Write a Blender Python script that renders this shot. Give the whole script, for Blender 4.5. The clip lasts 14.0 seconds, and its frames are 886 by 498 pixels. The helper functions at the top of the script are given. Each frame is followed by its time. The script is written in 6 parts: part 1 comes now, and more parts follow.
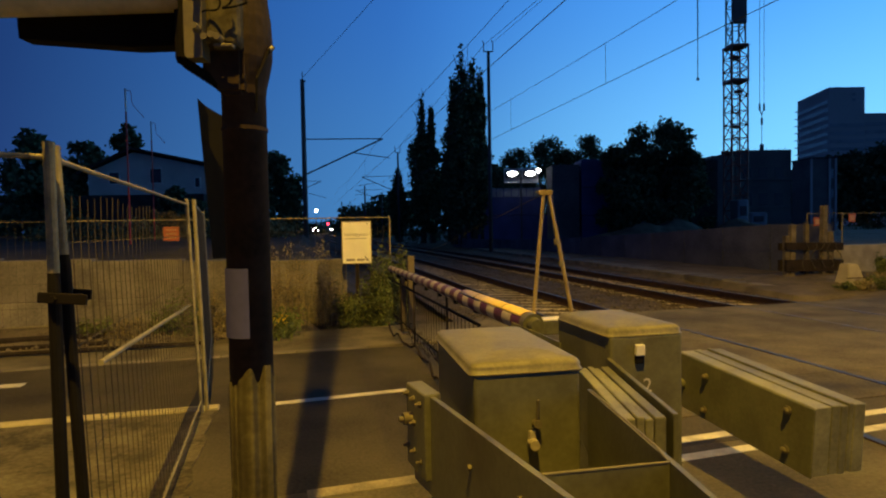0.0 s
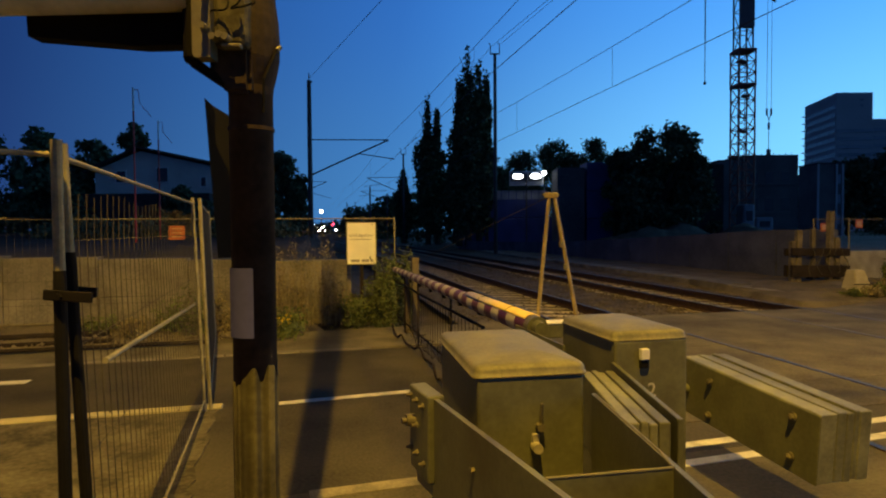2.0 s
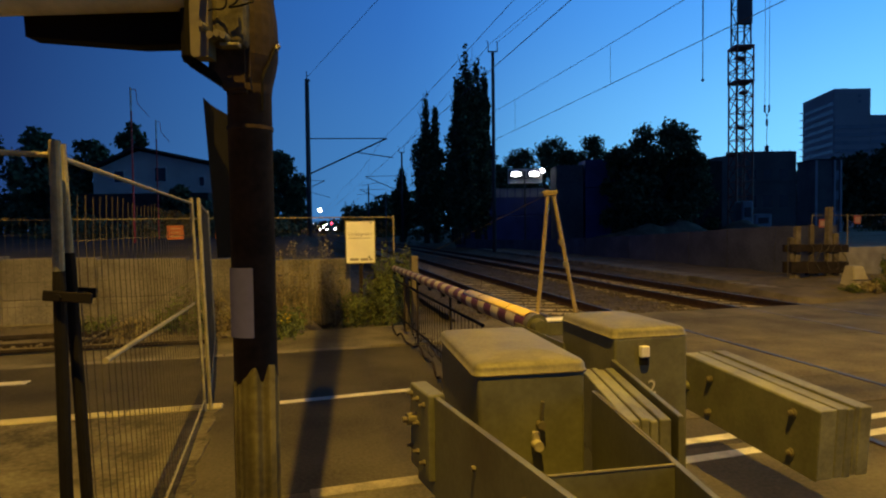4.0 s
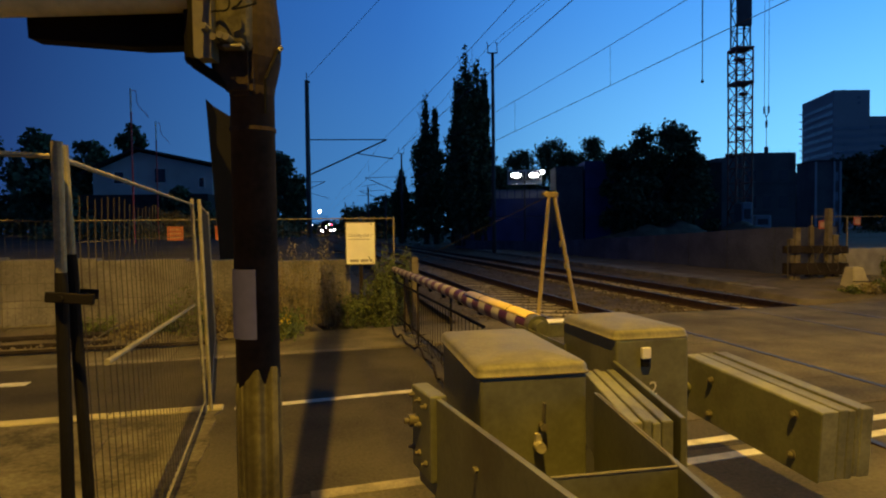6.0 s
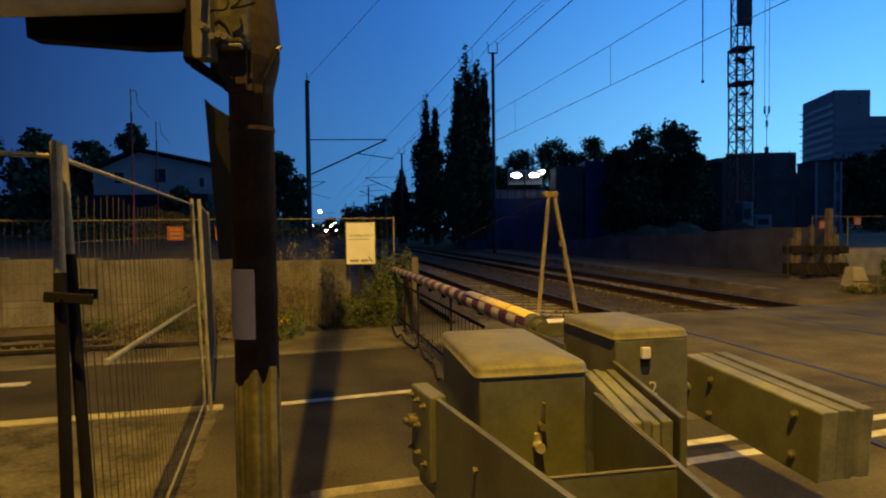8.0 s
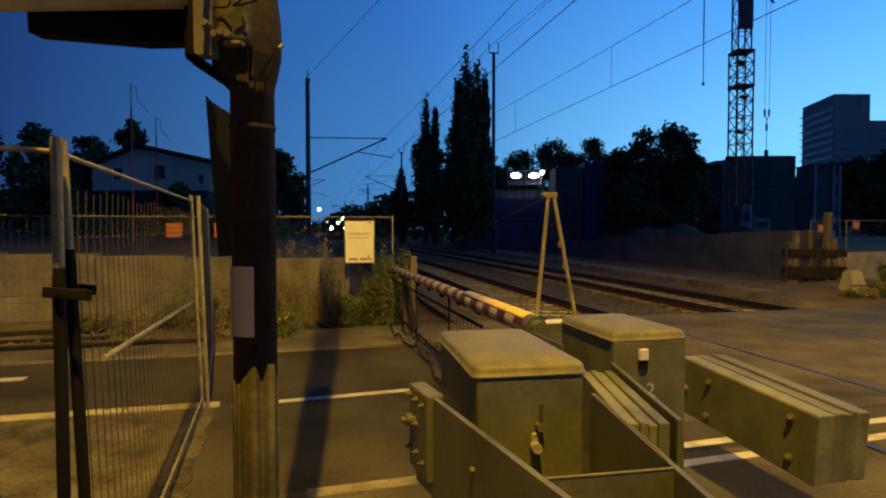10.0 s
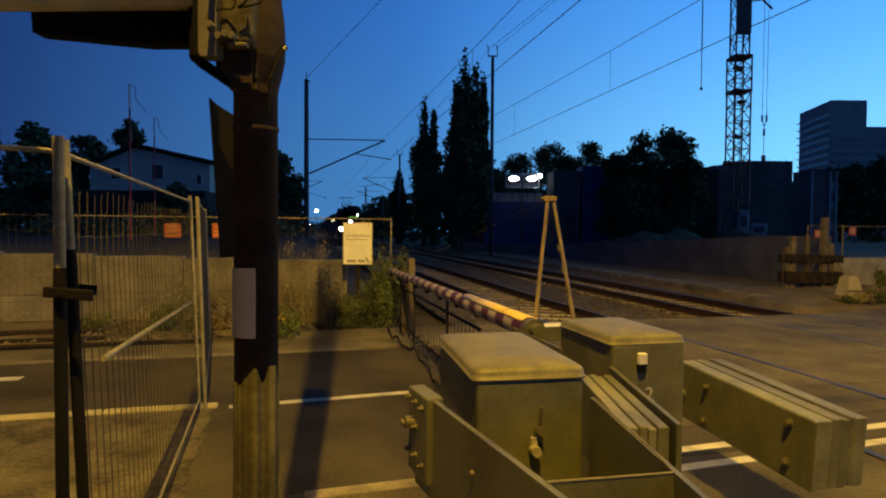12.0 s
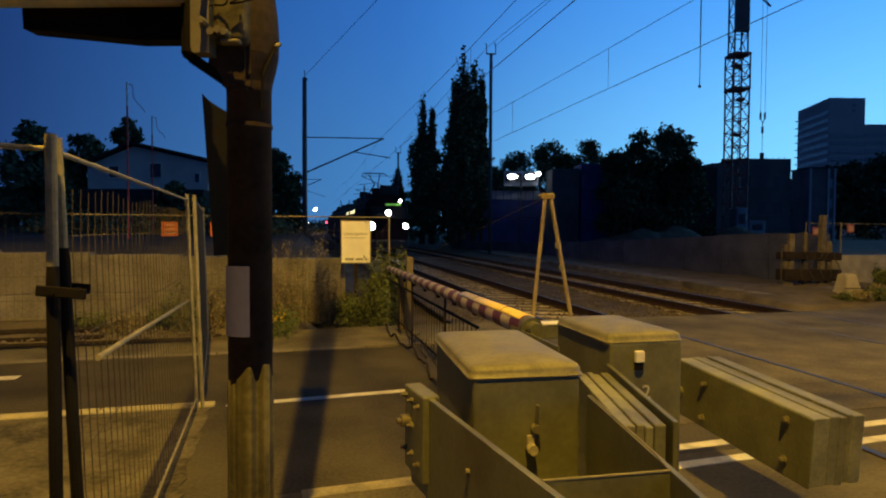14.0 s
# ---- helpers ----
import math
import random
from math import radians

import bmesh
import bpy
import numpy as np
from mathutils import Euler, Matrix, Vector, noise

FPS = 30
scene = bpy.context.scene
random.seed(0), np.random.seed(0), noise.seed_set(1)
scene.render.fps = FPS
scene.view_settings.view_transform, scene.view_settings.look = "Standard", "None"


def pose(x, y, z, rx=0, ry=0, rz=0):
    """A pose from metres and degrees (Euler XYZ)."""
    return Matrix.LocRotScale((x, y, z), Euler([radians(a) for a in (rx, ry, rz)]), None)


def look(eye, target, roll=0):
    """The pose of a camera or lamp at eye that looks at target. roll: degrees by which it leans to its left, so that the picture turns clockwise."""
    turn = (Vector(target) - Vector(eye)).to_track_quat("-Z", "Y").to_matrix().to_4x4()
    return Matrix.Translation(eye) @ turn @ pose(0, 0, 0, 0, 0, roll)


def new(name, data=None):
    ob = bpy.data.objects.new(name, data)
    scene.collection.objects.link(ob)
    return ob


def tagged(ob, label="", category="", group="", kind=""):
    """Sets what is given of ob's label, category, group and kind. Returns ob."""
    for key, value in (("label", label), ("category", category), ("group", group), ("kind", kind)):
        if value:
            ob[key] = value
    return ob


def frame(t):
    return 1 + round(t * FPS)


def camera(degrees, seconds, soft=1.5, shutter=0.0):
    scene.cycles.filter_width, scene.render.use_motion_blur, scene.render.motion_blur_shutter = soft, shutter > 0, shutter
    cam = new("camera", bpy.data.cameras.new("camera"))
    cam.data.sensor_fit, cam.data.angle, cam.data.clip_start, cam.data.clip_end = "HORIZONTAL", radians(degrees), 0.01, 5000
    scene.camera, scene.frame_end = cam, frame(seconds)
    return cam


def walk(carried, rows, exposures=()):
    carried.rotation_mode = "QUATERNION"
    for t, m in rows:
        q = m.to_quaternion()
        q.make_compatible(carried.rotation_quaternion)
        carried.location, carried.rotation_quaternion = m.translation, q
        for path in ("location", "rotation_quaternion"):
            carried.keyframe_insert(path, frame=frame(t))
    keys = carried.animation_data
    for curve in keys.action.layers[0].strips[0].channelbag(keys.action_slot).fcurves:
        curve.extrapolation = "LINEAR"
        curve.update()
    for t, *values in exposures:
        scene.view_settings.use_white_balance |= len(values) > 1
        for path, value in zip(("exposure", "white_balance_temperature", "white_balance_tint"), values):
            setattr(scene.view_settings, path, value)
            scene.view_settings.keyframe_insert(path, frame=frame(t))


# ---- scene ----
cam = camera(73.4, 14.0, soft=2.1)
PATH = [
    (0, (0.013, -0.011, 1.687), (0.024, 1.987, 1.618), -1.0),
    (0.5, (0.009, -0.012, 1.688), (0.017, 1.987, 1.625), -0.5),
    (1, (0.007, -0.012, 1.689), (0.008, 1.987, 1.629), -0.2),
    (1.5, (0.007, -0.009, 1.688), (0.003, 1.99, 1.628), -0.1),
    (2, (0.011, -0.007, 1.687), (0.007, 1.992, 1.624), -0.4),
    (2.5, (0.01, -0.007, 1.687), (0.008, 1.992, 1.62), -0.6),
    (3, (0.011, -0.005, 1.687), (0.009, 1.994, 1.618), -0.7),
    (5.5, (-0.001, -0.007, 1.689), (0.0, 1.992, 1.622), -0.7),
    (6, (-0.002, -0.005, 1.689), (-0.001, 1.994, 1.624), -0.7),
    (6.5, (-0.002, -0.005, 1.689), (-0.001, 1.994, 1.624), -0.7),
    (7, (-0.001, -0.005, 1.689), (-0.001, 1.994, 1.625), -0.7),
    (7.5, (0.0, -0.005, 1.689), (0.0, 1.994, 1.625), -0.7),
    (8, (0.002, -0.003, 1.688), (0.002, 1.996, 1.623), -0.7),
    (10.5, (-0.002, -0.004, 1.689), (0.004, 1.995, 1.622), 0.1),
    (11, (-0.005, -0.002, 1.689), (0.003, 1.997, 1.623), 0.2),
    (11.5, (-0.011, -0.004, 1.691), (-0.001, 1.995, 1.628), 0.3),
    (12, (-0.015, -0.007, 1.691), (-0.002, 1.992, 1.632), 0.4),
    (12.5, (-0.017, -0.003, 1.692), (-0.003, 1.996, 1.636), 0.5),
    (13, (-0.011, -0.002, 1.69), (0.003, 1.997, 1.635), 0.5),
    (13.5, (-0.003, -0.003, 1.689), (0.011, 1.996, 1.63), 0.4),
    (14, (-0.003, 0.003, 1.689), (0.014, 2.002, 1.624), 0.3),
]
walk(cam, [(t, look(eye, target, roll)) for t, eye, target, roll in PATH])

# ---- world and light: dusk, the sun gone down on the right ----
world = bpy.data.worlds.new("dusk_sky")
scene.world = world
world.use_nodes = True


def build_sky():
    nt = world.node_tree
    n, l = nt.nodes, nt.links
    n.clear()
    out = n.new("ShaderNodeOutputWorld")
    bg = n.new("ShaderNodeBackground")
    tc = n.new("ShaderNodeTexCoord")
    sep = n.new("ShaderNodeSeparateXYZ")
    l.new(tc.outputs["Generated"], sep.inputs[0])
    dot = n.new("ShaderNodeVectorMath")
    dot.operation = "DOT_PRODUCT"
    dot.inputs[1].default_value = (0.86, 0.51, 0.0)
    l.new(tc.outputs["Generated"], dot.inputs[0])
    az = n.new("ShaderNodeMapRange")
    az.inputs["From Min"].default_value, az.inputs["From Max"].default_value = -0.12, 0.97
    l.new(dot.outputs["Value"], az.inputs["Value"])
    low = n.new("ShaderNodeValToRGB")
    low.color_ramp.elements[0].color = (0.0165, 0.051, 0.19, 1)
    low.color_ramp.elements[1].color = (0.30, 0.90, 1.40, 1)
    e = low.color_ramp.elements.new(0.55)
    e.color = (0.066, 0.25, 0.57, 1)
    high = n.new("ShaderNodeValToRGB")
    high.color_ramp.elements[0].color = (0.0092, 0.035, 0.148, 1)
    high.color_ramp.elements[1].color = (0.095, 0.46, 1.22, 1)
    e = high.color_ramp.elements.new(0.5)
    e.color = (0.030, 0.155, 0.53, 1)
    l.new(az.outputs[0], low.inputs[0])
    l.new(az.outputs[0], high.inputs[0])
    el = n.new("ShaderNodeMapRange")
    el.inputs["From Min"].default_value, el.inputs["From Max"].default_value = 0.0, 0.40
    el.interpolation_type = "SMOOTHSTEP"
    l.new(sep.outputs["Z"], el.inputs["Value"])
    mix = n.new("ShaderNodeMixRGB")
    l.new(el.outputs[0], mix.inputs[0])
    l.new(low.outputs[0], mix.inputs[1])
    l.new(high.outputs[0], mix.inputs[2])
    up = n.new("ShaderNodeMapRange")
    up.inputs["From Min"].default_value, up.inputs["From Max"].default_value = 0.34, 0.56
    up.interpolation_type = "SMOOTHSTEP"
    l.new(sep.outputs["Z"], up.inputs["Value"])
    top = n.new("ShaderNodeMixRGB")
    top.inputs[2].default_value = (0.009, 0.021, 0.050, 1)
    l.new(up.outputs[0], top.inputs[0])
    l.new(mix.outputs[0], top.inputs[1])
    bg.inputs["Strength"].default_value = 1.0
    l.new(top.outputs[0], bg.inputs["Color"])
    l.new(bg.outputs[0], out.inputs["Surface"])


build_sky()

SODIUM = (1.0, 0.585, 0.06)
LAMP_SPOTS = [(-0.07, -1.35, 10.6, 7500), (-12.0, 3.0, 7.5, 60), (7.5, 6.0, 9.5, 1900)]
for lx, ly, lz, watts in LAMP_SPOTS:
    bulb = bpy.data.lights.new("sodium_bulb", "SPOT")
    bulb.energy, bulb.color, bulb.shadow_soft_size = watts, SODIUM, 0.04
    bulb.spot_size, bulb.spot_blend = radians(158), 0.35
    new("sodium_bulb", bulb).location = (lx, ly, lz)

# ---- materials ----
def material(name, color, rough=0.6, metal=0.0, vary=0.25, scale=6.0, bump=0.15, grain=60.0, dirt=None, dirt_amount=0.35, rand=0.0):
    m = bpy.data.materials.new(name)
    m.use_nodes = True
    nt = m.node_tree
    n, l = nt.nodes, nt.links
    b = n["Principled BSDF"]
    b.inputs["Roughness"].default_value, b.inputs["Metallic"].default_value = rough, metal
    if rough >= 0.75:
        b.inputs["Specular IOR Level"].default_value = 0.15
    tc = n.new("ShaderNodeTexCoord")
    geo = n.new("ShaderNodeNewGeometry")
    big = n.new("ShaderNodeTexNoise")
    big.inputs["Scale"].default_value, big.inputs["Detail"].default_value = scale, 6
    small = n.new("ShaderNodeTexNoise")
    small.inputs["Scale"].default_value, small.inputs["Detail"].default_value = grain, 4
    l.new(geo.outputs["Position"], big.inputs["Vector"])
    l.new(geo.outputs["Position"], small.inputs["Vector"])
    if rand > -1:
        l.new(tc.outputs["Object"], small.inputs["Vector"])
    add = n.new("ShaderNodeMath")
    add.operation = "MULTIPLY_ADD"
    l.new(small.outputs["Fac"], add.inputs[0])
    add.inputs[1].default_value = 0.5
    l.new(big.outputs["Fac"], add.inputs[2])
    span = n.new("ShaderNodeMapRange")
    span.inputs["From Min"].default_value, span.inputs["From Max"].default_value = 0.57, 0.93
    span.inputs["To Min"].default_value, span.inputs["To Max"].default_value = 1 - vary, 1 + vary
    l.new(add.outputs[0], span.inputs["Value"])
    value = span.outputs[0]
    if rand > 0:
        info = n.new("ShaderNodeObjectInfo")
        r = n.new("ShaderNodeMapRange")
        r.inputs["To Min"].default_value, r.inputs["To Max"].default_value = 1 - rand, 1 + rand
        l.new(info.outputs["Random"], r.inputs["Value"])
        mul = n.new("ShaderNodeMath")
        mul.operation = "MULTIPLY"
        l.new(value, mul.inputs[0])
        l.new(r.outputs[0], mul.inputs[1])
        value = mul.outputs[0]
    tint = n.new("ShaderNodeMixRGB")
    tint.blend_type = "MULTIPLY"
    tint.inputs[0].default_value = 1.0
    tint.inputs[1].default_value = (*color, 1)
    l.new(value, tint.inputs[2])
    last = tint.outputs[0]
    if dirt:
        spots = n.new("ShaderNodeTexNoise")
        spots.inputs["Scale"].default_value, spots.inputs["Detail"].default_value = scale * 0.45, 8
        spots.inputs["Roughness"].default_value = 0.7
        l.new(geo.outputs["Position"], spots.inputs["Vector"])
        ramp = n.new("ShaderNodeMapRange")
        ramp.inputs["From Min"].default_value, ramp.inputs["From Max"].default_value = 0.48, 0.7
        ramp.inputs["To Max"].default_value = dirt_amount
        l.new(spots.outputs["Fac"], ramp.inputs["Value"])
        dm = n.new("ShaderNodeMixRGB")
        dm.inputs[2].default_value = (*dirt, 1)
        l.new(ramp.outputs[0], dm.inputs[0])
        l.new(last, dm.inputs[1])
        last = dm.outputs[0]
    l.new(last, b.inputs["Base Color"])
    rr = n.new("ShaderNodeMapRange")
    rr.inputs["To Min"].default_value, rr.inputs["To Max"].default_value = max(0.05, rough - 0.15), min(1, rough + 0.15)
    l.new(big.outputs["Fac"], rr.inputs["Value"])
    l.new(rr.outputs[0], b.inputs["Roughness"])
    if bump:
        bp = n.new("ShaderNodeBump")
        bp.inputs["Strength"].default_value, bp.inputs["Distance"].default_value = bump, 0.01
        l.new(add.outputs[0], bp.inputs["Height"])
        l.new(bp.outputs[0], b.inputs["Normal"])
    return m


def glow(name, color, strength):
    m = bpy.data.materials.new(name)
    m.use_nodes = True
    b = m.node_tree.nodes["Principled BSDF"]
    b.inputs["Base Color"].default_value = (*color, 1)
    b.inputs["Emission Color"].default_value = (*color, 1)
    b.inputs["Emission Strength"].default_value = strength
    return m


def leaf_material(name, color):
    m = material(name, color, 0.85, 0, 0.35, 3.0, 0)
    nt = m.node_tree
    geo = nt.nodes.new("ShaderNodeNewGeometry")
    hue = nt.nodes.new("ShaderNodeMapRange")
    hue.inputs["To Min"].default_value, hue.inputs["To Max"].default_value = 0.55, 1.5
    nt.links.new(geo.outputs["Random Per Island"], hue.inputs["Value"])
    mul = nt.nodes.new("ShaderNodeMixRGB")
    mul.blend_type = "MULTIPLY"
    mul.inputs[0].default_value = 1
    b = nt.nodes["Principled BSDF"]
    src = b.inputs["Base Color"].links[0].from_socket
    nt.links.new(src, mul.inputs[1])
    nt.links.new(hue.outputs[0], mul.inputs[2])
    nt.links.new(mul.outputs[0], b.inputs["Base Color"])
    return m


M_ASPHALT = material("asphalt", (0.062, 0.055, 0.041), 0.88, 0, 0.42, 0.9, 0.9, 38, (0.105, 0.093, 0.07), 0.5)
M_FARWALK = material("pale_footway", (0.15, 0.133, 0.095), 0.92, 0, 0.45, 1.4, 0.9, 34, (0.08, 0.07, 0.052), 0.6)
M_CROSSING = material("crossing_asphalt", (0.135, 0.117, 0.078), 0.88, 0, 0.42, 1.1, 0.9, 34, (0.075, 0.066, 0.046), 0.6, 0.12)
M_ASPHALT_OLD = material("worn_asphalt", (0.098, 0.088, 0.063), 0.9, 0, 0.42, 1.4, 0.9, 34, (0.065, 0.058, 0.044), 0.6)
M_FOOTWAY = material("sandy_footway", (0.108, 0.096, 0.066), 0.95, 0, 0.55, 2.6, 1.0, 26, (0.07, 0.06, 0.042), 0.6)
M_SOIL = material("dark_soil", (0.055, 0.048, 0.04), 0.95, 0, 0.4, 0.9, 0.8, 40, (0.025, 0.025, 0.016), 0.6)
M_FADED = material("faded_paint", (0.24, 0.215, 0.16), 0.9, 0, 0.35, 5, 0.4, 60, (0.12, 0.105, 0.08), 0.8)
# brighter copy of the kerb stone, lamplight put into its colour
M_KERBLIT = material("pale_kerb_stone", (0.40, 0.36, 0.22), 0.9, 0, 0.25, 4, 0.4, 60, (0.22, 0.2, 0.13), 0.5, 0.12)
M_DIRT = material("dirt_ground", (0.10, 0.085, 0.062), 0.95, 0, 0.4, 0.7, 0.8, 40, (0.05, 0.05, 0.03), 0.6)
M_EARTH = material("sandy_earth", (0.16, 0.135, 0.10), 0.95, 0, 0.35, 1.2, 0.8, 45, (0.08, 0.07, 0.05), 0.5)
M_BALLAST = material("ballast_stone", (0.10, 0.083, 0.064), 0.9, 0, 0.45, 2.0, 0.9, 30, (0.06, 0.045, 0.035), 0.5)
M_STONE = leaf_material("loose_stone", (0.115, 0.097, 0.075))
M_SLEEPER = material("sleeper_concrete", (0.40, 0.35, 0.27), 0.9, 0, 0.3, 5, 0.4, 60, (0.14, 0.10, 0.07), 0.3, 0.25)
M_RAIL = material("rail_rust", (0.075, 0.045, 0.03), 0.75, 0.3, 0.3, 8, 0.3, 70)
M_RAILTOP = material("rail_polished", (0.09, 0.085, 0.08), 0.50, 1.0, 0.15, 8, 0.05, 70)
M_LINE = material("road_paint", (0.62, 0.60, 0.54), 0.75, 0, 0.2, 6, 0.3, 80, (0.12, 0.11, 0.10), 0.6)
M_KERB = material("kerb_stone", (0.21, 0.19, 0.15), 0.9, 0, 0.25, 4, 0.4, 60, (0.12, 0.11, 0.09), 0.5, 0.15)
M_CONCRETE = material("wall_concrete", (0.20, 0.183, 0.148), 0.9, 0, 0.36, 1.6, 0.4, 30, (0.10, 0.09, 0.072), 0.65, 0.14)
M_PALECONCRETE = material("pale_concrete", (0.42, 0.38, 0.27), 0.85, 0, 0.2, 3, 0.3, 40, (0.25, 0.22, 0.15), 0.5)
M_GALV = material("galvanised_steel", (0.225, 0.203, 0.118), 0.72, 0.0, 0.3, 9, 0.12, 60, (0.22, 0.18, 0.12), 0.35)
M_WIRE = material("fence_wire", (0.075, 0.065, 0.045), 0.8, 0.0, 0.2, 10, 0, 60)
M_CLAMP = material("dark_clamp_steel", (0.011, 0.009, 0.008), 0.8, 0.0, 0.3, 12, 0.2, 60)
M_MACHINE = material("olive_grey_paint", (0.118, 0.118, 0.064), 0.45, 0, 0.22, 5, 0.14, 40, (0.055, 0.046, 0.026), 0.65)
M_LID = material("weathered_lid_paint", (0.165, 0.152, 0.078), 0.52, 0, 0.28, 7, 0.3, 60, (0.10, 0.085, 0.05), 0.6)
M_PLATES = material("counterweight_paint", (0.165, 0.165, 0.095), 0.5, 0, 0.28, 5, 0.2, 45, (0.05, 0.042, 0.025), 0.7, 0.34)
# lock steel: the bright highlight is painted in as a pale base colour
M_LOCK = material("highlit_lock_steel", (0.42, 0.39, 0.30), 0.35, 0.2, 0.2, 12, 0.1, 60, (0.15, 0.12, 0.07), 0.4)
M_WHITE = material("white_paint", (0.72, 0.70, 0.66), 0.5, 0, 0.12, 6, 0.1, 50, (0.38, 0.34, 0.28), 0.35)
M_ARMWHITE = material("dull_white_paint", (0.42, 0.39, 0.34), 0.7, 0, 0.22, 6, 0.1, 50, (0.2, 0.17, 0.13), 0.5)
M_RED = material("red_paint", (0.085, 0.018, 0.06), 0.5, 0, 0.2, 6, 0.1, 50)
M_YELLOWTUBE = material("yellow_painted_tube", (0.23, 0.18, 0.075), 0.5, 0, 0.3, 8, 0.15, 50, (0.12, 0.08, 0.035), 0.5)
M_POLE = material("brown_pole_paint", (0.032, 0.022, 0.015), 0.8, 0.0, 0.4, 5, 0.25, 45, (0.055, 0.045, 0.03), 0.5)
M_SLEEVE = material("olive_sleeve_tone", (0.050, 0.044, 0.022), 0.8, 0, 0.45, 9, 0.25, 45, (0.022, 0.016, 0.011), 0.95)
M_COVER = material("yellow_cover_paint", (0.72, 0.55, 0.20), 0.45, 0, 0.12, 6, 0.1, 50, (0.5, 0.36, 0.14), 0.4)
M_FITTING = material("cast_fitting_paint", (0.14, 0.125, 0.075), 0.5, 0.1, 0.2, 8, 0.2, 50, (0.10, 0.08, 0.05), 0.5)
M_BLACK = material("black_sheet", (0.008, 0.007, 0.006), 0.9, 0, 0.3, 6, 0.1, 50)
# foil: the strong blue in the base colour stands for reflected sky
M_TAPE = material("grey_foil_sheet", (0.075, 0.078, 0.20), 0.8, 0, 0.12, 6, 0.15, 40, (0.12, 0.12, 0.26), 0.4)
M_SIGN = material("sign_white", (0.90, 0.88, 0.74), 0.55, 0, 0.05, 4, 0.02, 50)
M_GREYINK = material("sign_grey_ink", (0.33, 0.31, 0.27), 0.6, 0, 0.1, 5, 0, 50)
M_ORANGE = material("orange_sign", (0.45, 0.12, 0.03), 0.5, 0, 0.15, 8, 0.05, 50)
M_PALEORANGE = material("pale_orange_print", (0.6, 0.33, 0.13), 0.5, 0, 0.15, 8, 0.05, 50)
M_WOOD = material("weathered_timber", (0.17, 0.145, 0.10), 0.85, 0, 0.3, 5, 0.4, 60, (0.10, 0.07, 0.045), 0.5, 0.2)
M_RUST = material("dark_rusty_steel", (0.035, 0.027, 0.022), 0.8, 0.2, 0.35, 5, 0.4, 50)
M_BARK = material("bark", (0.07, 0.055, 0.04), 0.95, 0, 0.35, 6, 0.7, 40)
M_LEAF = leaf_material("tree_leaves", (0.085, 0.115, 0.060))
M_WEED = leaf_material("weed_leaves", (0.115, 0.14, 0.05))
M_DRYWEED = leaf_material("dry_weed_stems", (0.23, 0.195, 0.11))
M_FLOWER = leaf_material("yellow_petals", (0.75, 0.55, 0.05))
M_MAST = material("mast_steel", (0.09, 0.09, 0.095), 0.6, 0.3, 0.2, 2, 0.1, 20)
M_CABLE = material("cable", (0.03, 0.03, 0.032), 0.5, 0.3, 0.1, 2, 0, 20)
M_CRANE = material("crane_red_paint", (0.30, 0.075, 0.05), 0.55, 0, 0.25, 1, 0.1, 20)
M_CRANEGREY = material("crane_grey_paint", (0.10, 0.10, 0.11), 0.55, 0, 0.2, 1, 0.1, 20)
M_SHELL = material("raw_concrete_shell", (0.13, 0.13, 0.135), 0.9, 0, 0.25, 0.3, 0.3, 5)
M_HIGHRISE = material("highrise_panels", (0.42, 0.43, 0.45), 0.8, 0, 0.12, 0.05, 0.1, 1)
M_DARKGLASS = material("dark_window_glass", (0.02, 0.022, 0.028), 0.12, 0, 0.2, 2, 0, 10)
M_BAND = material("window_band_glass", (0.22, 0.25, 0.30), 0.3, 0, 0.15, 0.2, 0, 2)
M_HOUSE = material("house_render", (0.60, 0.56, 0.50), 0.9, 0, 0.1, 0.8, 0.2, 20, (0.4, 0.4, 0.38), 0.3)
M_ROOF = material("roof_tiles", (0.045, 0.04, 0.04), 0.8, 0, 0.25, 2, 0.3, 15)
M_BLUE = material("blue_container_paint", (0.05, 0.07, 0.22), 0.6, 0, 0.2, 0.8, 0.1, 15)
M_PALEBLUE = material("pale_container_panel", (0.22, 0.25, 0.30), 0.6, 0, 0.2, 0.8, 0.1, 15)
M_PILE = material("grey_retaining_panels", (0.095, 0.105, 0.15), 0.85, 0, 0.3, 0.8, 0.2, 15, (0.08, 0.085, 0.10), 0.5, rand=0.12)
M_TRAIN = material("dark_red_train_paint", (0.022, 0.008, 0.008), 0.8, 0, 0.15, 0.8, 0.05, 15)
M_CAST = material("cast_clamp_paint", (0.070, 0.062, 0.036), 0.75, 0, 0.45, 14, 0.5, 60, (0.02, 0.016, 0.01), 0.85)
M_HOOD = material("dull_black_hood", (0.004, 0.003, 0.003), 0.95, 0, 0.3, 6, 0.1, 50)
M_ARMTUBE = material("pale_arm_paint", (0.50, 0.40, 0.19), 0.5, 0, 0.15, 6, 0.1, 40, (0.2, 0.16, 0.09), 0.4)
M_TRAINGLASS = material("train_glass", (0.02, 0.02, 0.022), 0.8, 0, 0.1, 1, 0, 5)
M_TRAINDARK = material("train_underframe", (0.03, 0.03, 0.032), 0.7, 0, 0.2, 2, 0.1, 15)
M_REDWHITE = material("survey_pole_red", (0.45, 0.05, 0.04), 0.6, 0, 0.2, 4, 0, 30)
G_HEAD = glow("headlight_glow", (1.0, 0.93, 0.80), 40)
G_FLOOD = glow("floodlight_glow", (0.95, 0.98, 1.0), 12)
G_STREET = glow("street_lamp_glow", (1.0, 0.92, 0.80), 60)
